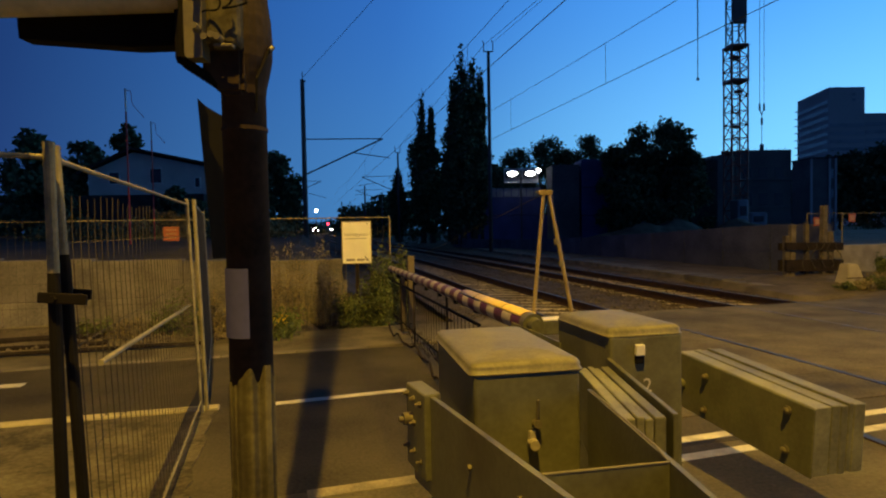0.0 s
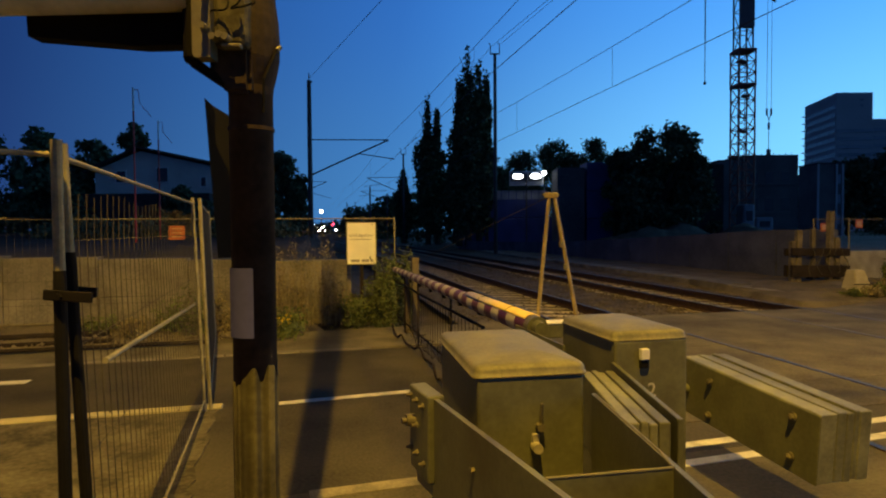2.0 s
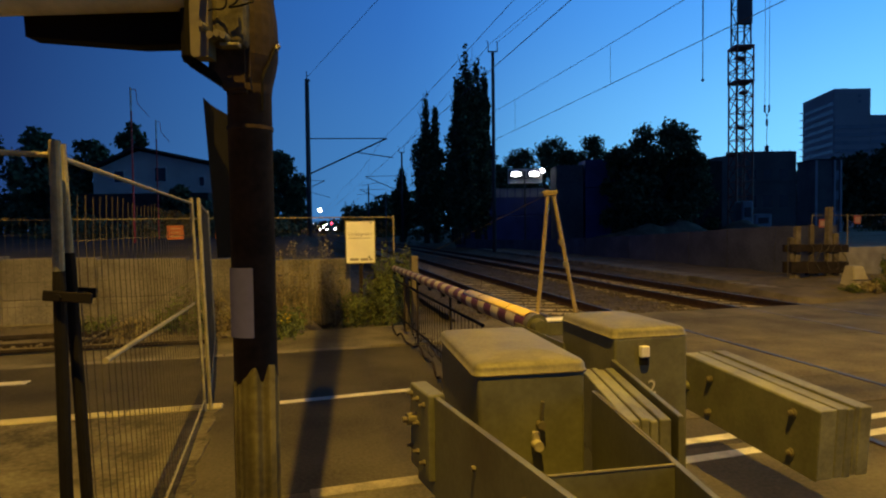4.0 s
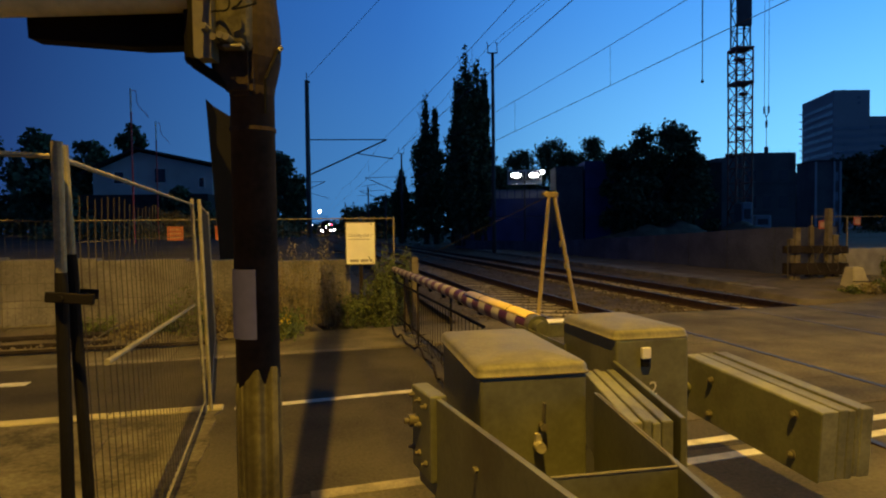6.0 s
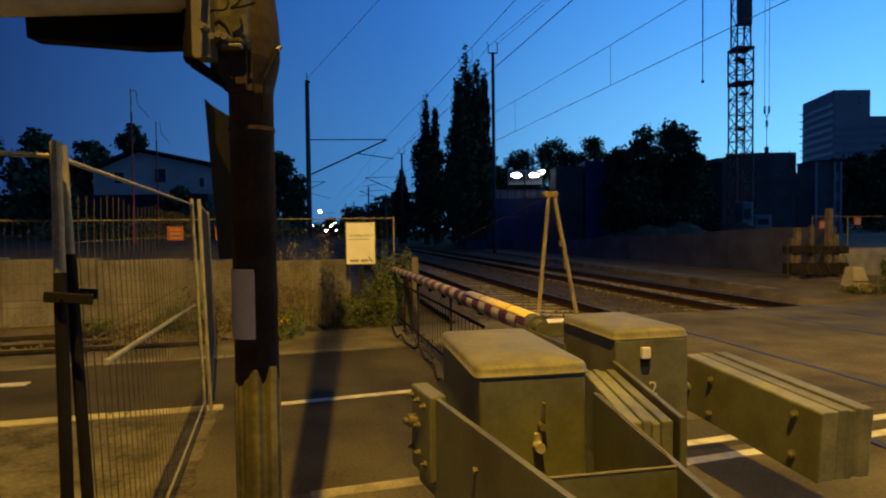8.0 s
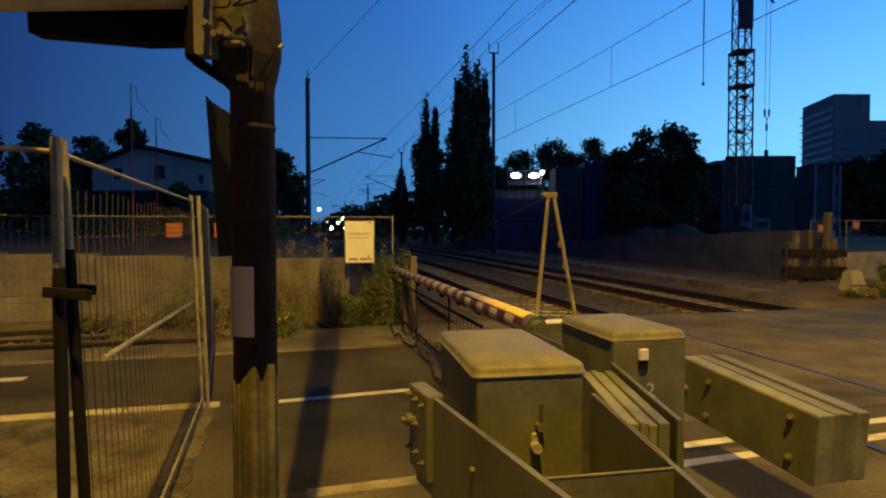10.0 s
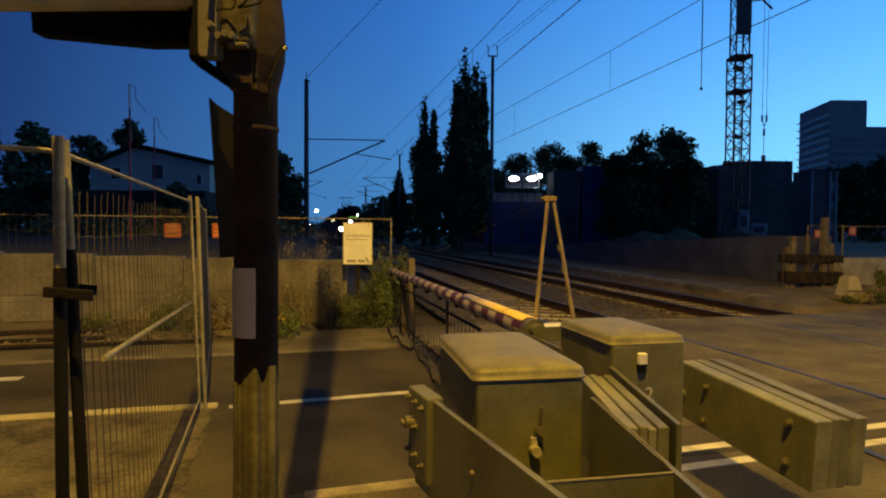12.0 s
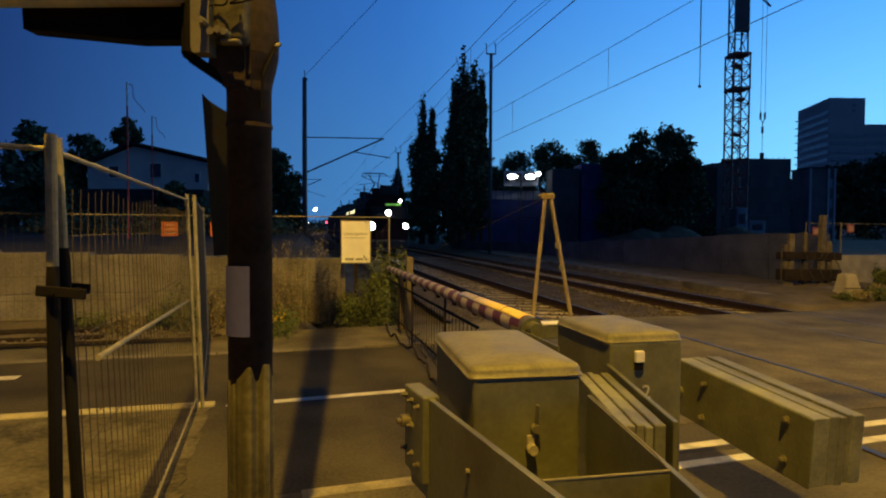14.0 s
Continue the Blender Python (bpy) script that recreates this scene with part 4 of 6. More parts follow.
# ---- signal post ----
def build_signal_post():
    px, py = -0.592, 1.87
    m = thing("signal_post", "brown painted steel signal post with cast fittings and an arm", "signal post", at=(px, py, 0))
    bm = bmesh.new()
    tube(bm, (0, 0, 0), (0.0, 0, 8.0), 0.0675, 0.066, n=28)
    pole = part("pole", bm, M_POLE, m, "", True)
    # base sleeve: mottled olive up to a ragged edge, the pole browner above
    bm = bmesh.new()
    n = 120
    def torn(i):
        q = 2 * math.pi * i / n
        c, d = math.cos(q), math.sin(q)
        return 1.195 + 0.055 * math.cos(q - radians(310)) + 0.09 * noise.noise(Vector((1.6 * c, 1.6 * d, 7))) + 0.035 * noise.noise(Vector((4 * c, 4 * d, 2)))
    jag = [torn(i) for i in range(n)]
    lo = [bm.verts.new((0.0705 * math.cos(2 * math.pi * i / n), 0.0705 * math.sin(2 * math.pi * i / n), 0)) for i in range(n)]
    hi = [bm.verts.new((0.0705 * math.cos(2 * math.pi * i / n), 0.0705 * math.sin(2 * math.pi * i / n), jag[i])) for i in range(n)]
    rim = [bm.verts.new((0.0660 * math.cos(2 * math.pi * i / n), 0.0660 * math.sin(2 * math.pi * i / n), jag[i])) for i in range(n)]
    for i in range(n):
        j = (i + 1) % n
        bm.faces.new((lo[i], lo[j], hi[j], hi[i]))
        bm.faces.new((hi[i], hi[j], rim[j], rim[i]))
    part("base_sleeve", bm, M_SLEEVE, m, "olive base sleeve with a ragged upper edge", True)
    for z in (0.02, 2.0):
        bm = bmesh.new()
        tube(bm, (0, 0, z), (0, 0, z + 0.012), 0.0705, n=28)
        part("band", bm, M_POLE, pole)
    # grey foil wound round the pole
    bm = bmesh.new()
    n = 12
    rows = []
    for z in (1.36, 1.575):
        rows.append([bm.verts.new((0.0705 * math.cos(a), 0.0705 * math.sin(a), z)) for a in [radians(208 + 78 * i / n) for i in range(n + 1)]])
    rows2 = [[bm.verts.new(Vector((v.co.x * 1.03, v.co.y * 1.03, v.co.z))) for v in r] for r in rows]
    for R in (rows, rows2):
        for i in range(n):
            bm.faces.new((R[0][i], R[0][i + 1], R[1][i + 1], R[1][i]))
    part("foil", bm, M_TAPE, pole, "pale grey foil wrapped on the pole", True)
    # bracket: clamp body with plates, bolts, cable loops
    bm = bmesh.new()
    block(bm, (-0.018, -0.08, 2.355), (0.098, 0.10, 0.26), None, 0.018)
    br = part("clamp_body", bm, M_CAST, m)
    bm = bmesh.new()
    prof = [(0.066, 2.10), (0.070, 2.135), (0.080, 2.175), (0.089, 2.22), (0.091, 2.28), (0.088, 2.34), (0.080, 2.40), (0.075, 2.50)]
    rings = [[bm.verts.new((r * math.cos(k * math.pi / 12), r * math.sin(k * math.pi / 12), z)) for k in range(24)] for r, z in prof]
    for lo, hi in zip(rings, rings[1:]):
        for k in range(24):
            bm.faces.new((lo[k], lo[(k + 1) % 24], hi[(k + 1) % 24], hi[k]))
    part("sleeve", bm, M_POLE, m)
    bm = bmesh.new()
    prof = [(-0.10, 2.25), (0.03, 2.25), (0.03, 2.10), (-0.045, 2.10), (-0.075, 2.15), (-0.10, 2.19)]
    lo = [bm.verts.new((x, -0.095, z)) for x, z in prof]
    hi = [bm.verts.new((x, 0.0, z)) for x, z in prof]
    bm.faces.new(lo)
    bm.faces.new(hi[::-1])
    for i in range(6):
        j = (i + 1) % 6
        bm.faces.new((lo[i], hi[i], hi[j], lo[j]))
    bmesh.ops.recalc_face_normals(bm, faces=bm.faces[:])
    bmesh.ops.bevel(bm, geom=bm.edges[:], offset=0.012, segments=2, affect="EDGES")
    part("clamp_web", bm, M_POLE, m)
    bm = bmesh.new()
    prof = [(-0.117, 2.5), (-0.064, 2.5), (-0.064, 2.189), (-0.109, 2.189), (-0.115, 2.195), (-0.117, 2.207)]
    lo = [bm.verts.new((x, -0.155, z)) for x, z in prof]
    hi = [bm.verts.new((x, -0.10, z)) for x, z in prof]
    bm.faces.new(lo)
    bm.faces.new(hi[::-1])
    for i in range(6):
        j = (i + 1) % 6
        bm.faces.new((lo[i], hi[i], hi[j], lo[j]))
    bmesh.ops.recalc_face_normals(bm, faces=bm.faces[:])
    part("flange_plate", bm, M_FITTING, m)
    bm = bmesh.new()
    block(bm, (-0.138, -0.10, 2.345), (0.040, 0.075, 0.33), None, 0.018)
    part("flange_back", bm, M_HOOD, m)
    # no hole is cut: a black disc gives the hole's dark inside
    bm = bmesh.new()
    tube(bm, (-0.098, -0.155, 2.362), (-0.098, -0.157, 2.362), 0.007, n=12)
    part("bolt_hole_disc", bm, M_BLACK, m)
    for z in (2.36, 2.27, 2.45):
        bm = bmesh.new()
        tube(bm, (-0.075, -0.15, z), (-0.075, -0.19, z), 0.010, n=6)
        part("bolt", bm, M_FITTING, br)
    for x, z in ((-0.055, 2.245), (-0.035, 2.25), (-0.018, 2.245)):
        bm = bmesh.new()
        tube(bm, (x, -0.135, z), (x, -0.172, z), 0.0105, n=10)
        part("cable_gland", bm, M_FITTING, br)
    bm = bmesh.new()
    block(bm, (-0.005, -0.145, 2.222), (0.055, 0.03, 0.012), None, 0.004)
    part("ledge", bm, M_FITTING, br)
    bm = bmesh.new()
    pts = [Vector((-0.06 + 0.045 * math.sin(t * 1.1) + 0.03 * t * 0.2, -0.155 - 0.012 * math.sin(t), 2.375 - 0.02 * t + 0.012 * math.sin(2.3 * t))) for t in [i * 0.25 for i in range(18)]]
    chain(bm, pts, 0.0026)
    part("cable", bm, M_BLACK, br)
    bm = bmesh.new()
    pts = [Vector((0.02, -0.155, 2.37 - 0.004 * i - 0.03 * math.sin(i * 0.5))) + Vector((0.008 * i * math.cos(i), 0, 0)) for i in range(8)]
    chain(bm, pts, 0.003)
    part("cable", bm, M_BLACK, br)
    bm = bmesh.new()
    chain(bm, [Vector((0.055, -0.05, 2.05)), Vector((0.06, -0.06, 2.15)), Vector((0.092, -0.03, 2.245)), Vector((0.098, -0.02, 2.255)), Vector((0.088, 0.0, 2.262))], 0.005)
    part("cable", bm, M_BLACK, br)
    bm = bmesh.new()
    tube(bm, (0.092, -0.03, 2.243), (0.100, -0.02, 2.256), 0.0075, n=10)
    part("cable_end", bm, M_FITTING, br)
    # braces under the bracket
    bm = bmesh.new()
    slab(bm, (-0.15, -0.09), (-0.055, -0.07), 0.03, 2.182, 2.215, 2.118, 2.15)
    part("gusset", bm, M_BLACK, m)
    # horizontal arm and the hood under it
    bm = bmesh.new()
    tube(bm, (-0.14, -0.12, 2.388), (-2.6, -0.16, 2.335), 0.055, n=24)
    part("arm", bm, M_ARMTUBE, m, "pale tubular arm", True)
    bm = bmesh.new()
    prof = [(-0.13, 2.38), (-0.13, 2.252), (-0.165, 2.25), (-0.31, 2.248), (-0.643, 2.278), (-0.648, 2.37)]
    lo = [bm.verts.new((x, -0.075, z)) for x, z in prof]
    hi = [bm.verts.new((x, -0.01, z)) for x, z in prof]
    bm.faces.new(lo)
    bm.faces.new(hi[::-1])
    for i in range(6):
        j = (i + 1) % 6
        bm.faces.new((lo[i], hi[i], hi[j], lo[j]))
    bmesh.ops.recalc_face_normals(bm, faces=bm.faces[:])
    part("hood", bm, M_HOOD, m, "black sheet hood under the arm")
    # curved backing board behind the pole
    bm = bmesh.new()
    rows = []
    n = 8
    for r in (0, 1):
        row = []
        for i in range(n + 1):
            t = i / n
            x = -0.178 + 0.12 * t
            y = 0.08 + 0.10 * math.sin(t * 1.5) + r * 0.006
            row.append((bm.verts.new((x + 0.035 * (1 - t), y, 1.60)), bm.verts.new((x, y, 2.125 - 0.075 * t ** 0.7))))
        rows.append(row)
    for row, flip in ((rows[0], False), (rows[1], True)):
        for a, b in zip(row, row[1:]):
            q = (a[0], b[0], b[1], a[1])
            bm.faces.new(q[::-1] if flip else q)
    part("backing_board", bm, M_BLACK, m, "black curved backing board", True)


build_signal_post()


# ---- things beyond the tracks ----
def build_timber():
    rng = random.Random(3)
    g = thing("post_stack", "weathered timber posts clamped by dark rusty beams", "timber posts", at=(10.9, 17.4, 0), turn=0.05)
    for x, top, w, lean in ((-0.74, 1.30, 0.13, 0.0), (-0.56, 1.62, 0.15, 0.02), (-0.10, 1.66, 0.11, -0.01), (0.37, 2.17, 0.15, 0.02), (0.60, 1.40, 0.15, -0.02)):
        bm = bmesh.new()
        block(bm, (x, rng.uniform(-0.05, 0.05), top / 2 - 0.05), (w, 0.16, top + 0.1), (0, lean, rng.uniform(-0.2, 0.2)), 0.015)
        part("timber_post", bm, M_WOOD, g)
    for z, h in ((0.98, 0.22), (0.42, 0.34)):
        for y in (-0.15, 0.16):
            bm = bmesh.new()
            block(bm, (0.02, y, z), (1.72, 0.13, h), (0, rng.uniform(-0.02, 0.02), 0), 0.015)
            part("clamp_beam", bm, M_RUST, g)
    for i in range(5):
        bm = bmesh.new()
        pts = [Vector((-0.3 + 0.25 * i + 0.1 * math.sin(k + i), -0.25, 1.1 - 0.13 * k + 0.04 * math.sin(3 * k + i))) for k in range(7)]
        chain(bm, pts, 0.012, 5)
        part("wire_tie", bm, M_WIRE, g)
    b = thing("concrete_wedge", "pale tapered concrete block standing on the earth", "concrete block", at=(10.47, 15.0, 0.1), turn=0.1)
    bm = bmesh.new()
    lo = [(-0.30, -0.3), (0.25, -0.3), (0.25, 0.3), (-0.30, 0.3)]
    hi = [(-0.22, -0.14), (0.06, -0.14), (0.06, 0.14), (-0.22, 0.14)]
    a = [bm.verts.new((x, y, -0.2)) for x, y in lo]
    c = [bm.verts.new((x, y, 0.52)) for x, y in hi]
    bm.faces.new(c)
    bm.faces.new(a[::-1])
    for i in range(4):
        bm.faces.new((a[i], a[(i + 1) % 4], c[(i + 1) % 4], c[i]))
    bmesh.ops.bevel(bm, geom=bm.edges[:], offset=0.02, segments=2, affect="EDGES")
    part("body", bm, M_PALECONCRETE, b)
    bm = bmesh.new()
    block(bm, (-0.07, -0.235, 0.17), (0.5, 0.012, 0.02))
    part("strap", bm, M_RUST, b)
    # fence on the right with two small orange plates
    row = [(11.75, 18.9), (13.05, 19.15), (16.5, 19.8)]
    for p, q in zip(row, row[1:]):
        fence_panel(Vector(p), Vector(q).lerp(Vector(p), 0.01), 1.98, 0.14, True, 0.03, 0.14)
    for x, y, z in ((12.02, 18.85, 1.70), (13.3, 19.1, 1.80)):
        s = thing("orange_sign", "small orange warning plate fixed to the mesh fence", "sign", at=(x, y, z), turn=0.19, group="orange plates")
        bm = bmesh.new()
        block(bm, (0, -0.03, 0), (0.27, 0.012, 0.27), None, 0.004)
        part("plate", bm, M_ORANGE, s)
        bm = bmesh.new()
        block(bm, (0, -0.04, 0), (0.18, 0.004, 0.17), None)
        part("print_bar", bm, M_PALEORANGE, s)


build_timber()


# ---- masts and wires ----
def mast(x, y, h, r, name="catenary_mast", head="spike"):
    m = thing(name, "grey concrete overhead line mast beside the track", "mast", at=(x, y, 0), group="overhead line masts")
    bm = bmesh.new()
    tube(bm, (0, 0, 0), (0, 0, h), r, r * 0.72, n=14)
    part("shaft", bm, M_MAST, m, "", True)
    bm = bmesh.new()
    if head == "fork":
        tube(bm, (-0.32, 0, h), (0.32, 0, h), 0.05, n=6)
        tube(bm, (-0.32, 0, h), (-0.32, 0, h + 0.62), 0.035, n=6)
        tube(bm, (0.32, 0, h), (0.32, 0, h + 0.62), 0.035, n=6)
        tube(bm, (-0.32, 0, h + 0.62), (-0.42, 0, h + 0.75), 0.03, n=6)
        tube(bm, (0.32, 0, h + 0.62), (0.22, 0, h + 0.75), 0.03, n=6)
    else:
        tube(bm, (0, 0, h), (0, 0, h + 0.45), 0.03, n=6)
        tube(bm, (0, 0, h - 0.1), (0.2, 0, h - 0.1), 0.05, n=6)
    part("head", bm, M_MAST, m)
    return m


def cantilever(m, reach, z_top, z_low, side=1):
    bm = bmesh.new()
    tube(bm, (0, 0, z_top), (reach, 0, z_top - 0.05), 0.035, n=6)
    part("top_tube", bm, M_MAST, m)
    bm = bmesh.new()
    tube(bm, (0, 0, z_low), (reach, 0, z_top - 0.05), 0.05, n=6)
    part("stay_tube", bm, M_MAST, m)
    bm = bmesh.new()
    tube(bm, (reach * 0.62, 0, z_low + (z_top - z_low) * 0.6), (reach * 1.08, 0, z_low + 0.95), 0.03, n=6)
    part("registration_arm", bm, M_MAST, m)


def build_catenary():
    a = mast(-8.05, 36, 10.75, 0.17)
    cantilever(a, 4.75, 7.2, 5.05)
    mast(3.65, 42, 14.0, 0.15, head="fork")
    c = mast(-5.05, 75, 11.3, 0.15, head="fork")
    cantilever(c, -4.6, 8.4, 6.3)
    d = mast(-16.1, 130, 11.2, 0.22)
    e = mast(-22.5, 78, 9.0, 0.15)
    cantilever(e, 7.2, 8.2, 5.0)
    f = mast(-9.5, 100, 7.6, 0.13)
    cantilever(f, -4.4, 8.4, 6.6)


build_catenary()


def wire(name, pts, r, sag=0.0):
    bm = bmesh.new()
    pts = [Vector(p) for p in pts]
    fine = []
    for p, q in zip(pts, pts[1:]):
        for k in range(10):
            t = k / 10
            fine.append(p.lerp(q, t) - UP * sag * 4 * t * (1 - t))
    fine.append(pts[-1])
    chain(bm, fine, r, 5)
    tagged(mesh_object(name, bm, M_CABLE), "thin dark overhead line wire above the tracks", "wire", "overhead line wires")




def build_crane():
    x0, y0, w = 30.0, 60.0, 2.0
    c = thing("tower_crane", "lattice tower crane on the building site", "crane", at=(x0, y0, 0))
    z, k = 0.0, 0
    def section(z0, z1, n, mat, wide, name):
        bm = bmesh.new()
        h = wide / 2
        cs = [(-h, -h), (h, -h), (h, h), (-h, h)]
        for cx, cy in cs:
            tube(bm, (cx, cy, z0), (cx, cy, z1), 0.085, n=6)
        dz = (z1 - z0) / n
        for i in range(n):
            a, b = z0 + i * dz, z0 + (i + 1) * dz
            for (ax, ay), (bx, by) in zip(cs, cs[1:] + cs[:1]):
                if i % 2:
                    (ax, ay), (bx, by) = (bx, by), (ax, ay)
                tube(bm, (ax, ay, a), (bx, by, b), 0.05, n=5)
                tube(bm, (ax, ay, b), (bx, by, b), 0.045, n=5)
        return part(name, bm, mat, c)
    section(0, 7.5, 5, M_CRANE, 1.62, "lower_section")
    section(7.5, 12.9, 4, M_CRANE, 1.62, "middle_section")
    section(12.9, 15.9, 2, M_CRANE, 1.62, "middle_section")
    section(15.9, 19.3, 3, M_CRANE, 1.68, "climbing_section")
    section(19.0, 34.0, 7, M_CRANEGREY, 1.3, "inner_section")
    for z in (15.9, 19.3):
        bm = bmesh.new()
        block(bm, (0, 0, z), (1.85, 1.85, 0.26), None, 0.03)
        part("collar", bm, M_CRANE, c)
    for x, z, w in ((0.25, 14.9, 0.75), (-0.05, 11.4, 0.9), (-0.1, 18.3, 1.1)):
        bm = bmesh.new()
        block(bm, (x, 0, z), (w * 0.8, 0.7, 0.28), (0, 0.15, 0), 0.04)
        part("rest_platform", bm, M_CRANE, c)
    bm = bmesh.new()
    block(bm, (-0.05, -0.8, 24.2), (1.35, 0.5, 5.6), None, 0.05)
    part("cabin_shaft", bm, M_CRANEGREY, c)
    bm = bmesh.new()
    for i in range(28):
        z = 0.5 + i * 0.65
        tube(bm, (-0.25, 0.1, z), (0.25, 0.1, z), 0.025, n=4)
    for x in (-0.25, 0.25):
        tube(bm, (x, 0.1, 0.3), (x, 0.1, 19), 0.035, n=4)
    part("ladder", bm, M_CRANE, c)
    bm = bmesh.new()
    tube(bm, (0.7, 0, 26.5), (3.2, 0, 24.2), 0.10, n=6)
    tube(bm, (0.7, 0, 24.9), (3.9, 0, 25.4), 0.08, n=6)
    tube(bm, (-14, 0, 31.0), (30, 0, 31.0), 0.15, n=6)
    part("jib_stay", bm, M_CRANEGREY, c)
    # hoist rope and hook block
    bm = bmesh.new()
    for dx in (2.42, 2.86):
        tube(bm, (dx, 0, 31), (dx, 0, 13.2), 0.022, n=5)
        tube(bm, (dx, 0, 13.2), (2.64, 0, 12.5), 0.04, n=5)
    tube(bm, (2.64, 0, 12.5), (2.64, 0, 9.4), 0.03, n=5)
    part("hoist_rope", bm, M_CABLE, c)
    for x, z, w, h in ((2.42, 13.3, 0.13, 0.7), (2.86, 13.3, 0.13, 0.7), (2.64, 11.9, 0.16, 0.7), (2.64, 9.3, 0.36, 0.6)):
        bm = bmesh.new()
        block(bm, (x, 0, z), (w, 0.2, h), None, 0.03)
        part("hook_block", bm, M_CRANEGREY, c)
    bm = bmesh.new()
    tube(bm, (-3.8, 0, 16.3), (-3.8, 0, 31), 0.04, n=6)
    part("trailing_rope", bm, M_CABLE, c)
    bm = bmesh.new()
    tube(bm, (-3.8, 0, 20.5), (-3.8, 0, 31), 0.06, n=8)
    bmesh.ops.create_uvsphere(bm, u_segments=10, v_segments=6, radius=0.16, matrix=Matrix.Translation((-3.8, 0, 16.2)))
    part("rope_weight", bm, M_CABLE, c)
    bm = bmesh.new()
    block(bm, (0, 0, 0.4), (5, 5, 0.8), None, 0.1)
    part("base_block", bm, M_CONCRETE, c)


def window_grid(parent, name, x0, z0, nx, nz, dx, dz, w, h, y, mat, depth=0.12):
    me = None
    for i in range(nx):
        for j in range(nz):
            if me is None:
                bm = bmesh.new()
                block(bm, (0, 0, 0), (w, depth, h), None, 0.0)
                ob = part(name, bm, mat, parent)
                me = ob.data
            else:
                ob = new(name, me)
                ob.parent = parent
            ob.location = (x0 + i * dx, y, z0 + j * dz)


def build_buildings():
    # unfinished concrete shell
    s = thing("concrete_shell", "unfinished raw concrete building shell on the site", "building", at=(39.6, 77, 0))
    for x, w, z in ((-4.1, 2.9, 10.15), (0.9, 6.9, 10.75)):
        bm = bmesh.new()
        block(bm, (x, 0, z / 2), (w, 6, z), None, 0.02)
        part("wall", bm, M_SHELL, s)
    bm = bmesh.new()
    block(bm, (-3.6, -2.8, 10.4), (1.2, 0.5, 0.6), None, 0.02)
    part("formwork_edge", bm, M_RUST, s)
    # dark slabs on the wall, the openings' inner shade put into their colour
    window_grid(s, "opening_slab", -1.2, 4.6, 3, 2, 2.0, 3.2, 1.1, 1.5, -3.0, M_DARKGLASS, 0.06)
    for z in (3.6, 7.1):
        bm = bmesh.new()
        block(bm, (0.9, -3.05, z), (7.0, 0.2, 0.3), None, 0.01)
        part("floor_edge", bm, M_SHELL, s)
    for i in range(9):
        bm = bmesh.new()
        tube(bm, (-2.2 + i * 0.75, -2.5, 10.7), (-2.2 + i * 0.75, -2.5, 10.95 + 0.05 * (i % 3)), 0.03, n=4)
        part("rebar", bm, M_RUST, s)
    # high-rise
    h = thing("office_tower", "far slab-shaped office tower with bands of windows", "building", at=(171.9, 262, 0), turn=0.0)
    bm = bmesh.new()
    prism(bm, [(0, 0), (15.9, 0), (18.5, 30), (4.4, 30)], 0, 60.6)
    part("wall", bm, M_HIGHRISE, h)
    bm = bmesh.new()
    prism(bm, [(5.5, 4), (8.5, 4), (8.5, 9), (5.5, 9)], 60.6, 61.6)
    part("roof_storey", bm, M_HIGHRISE, h)
    flank = math.atan2(30, 4.4)
    for j in range(14):
        z = 9 + j * 3.5
        bm = bmesh.new()
        block(bm, (2.2, 15, z), (29.6, 0.3, 1.6), (0, 0, flank))
        part("window_band", bm, M_BAND, h)
        if j < 11:
            bm = bmesh.new()
            block(bm, (8.0, -0.05, z), (15.4, 0.3, 1.5), None)
            part("window_band", bm, M_BAND, h)
        bm = bmesh.new()
        block(bm, (3.9, 29.6, z + 1), (1.7, 1.0, 0.35), None)
        part("balcony", bm, M_HIGHRISE, h)
    for z in (55, 57.4):
        bm = bmesh.new()
        block(bm, (11, -0.05, z), (1.4, 0.3, 1.2), None)
        part("window", bm, M_BAND, h)
    w = thing("office_wing", "long lower wing of the far office tower", "building", at=(207, 262.6, 0))
    bm = bmesh.new()
    prism(bm, [(-19.0, 0), (19, 0), (19, 16), (-18.2, 16)], 0, 49.2)
    part("wall", bm, M_HIGHRISE, w)
    for j in range(12):
        bm = bmesh.new()
        block(bm, (0, -0.05, 6 + j * 3.5), (37, 0.3, 1.5), None)
        part("window_band", bm, M_BAND, w)
    fb = thing("far_block", "low far flat-roofed block with a few lit windows", "building", at=(78, 130, 0))
    bm = bmesh.new()
    block(bm, (0, 2, 6.6), (9, 4, 13.2), None, 0.05)
    part("wall", bm, M_SHELL, fb)
    window_grid(fb, "window", -2.9, 6.5, 4, 2, 2.0, 3.4, 1.2, 1.5, 0.0, M_BAND, 0.1)
    b2 = thing("grey_block", "plain grey flat-roofed building behind the site", "building", at=(61.6, 97.5, 0))
    bm = bmesh.new()
    block(bm, (0, 0, 5.9), (4.2, 5, 11.8), None, 0.03)
    part("wall", bm, M_SHELL, b2)
    for x in (-2.0, 0.9, 1.9):
        bm = bmesh.new()
        block(bm, (x, -2.55, 5.9), (0.3, 0.2, 11.8), None, 0.02)
        part("pilaster", bm, M_HIGHRISE, b2)
    window_grid(b2, "window", 1.2, 3.0, 1, 3, 2.2, 3.2, 0.8, 1.5, -2.5, M_BAND, 0.1)
    bm = bmesh.new()
    block(bm, (0, 0, 11.9), (4.4, 5.3, 0.2), None, 0.02)
    part("roof", bm, M_ROOF, b2)
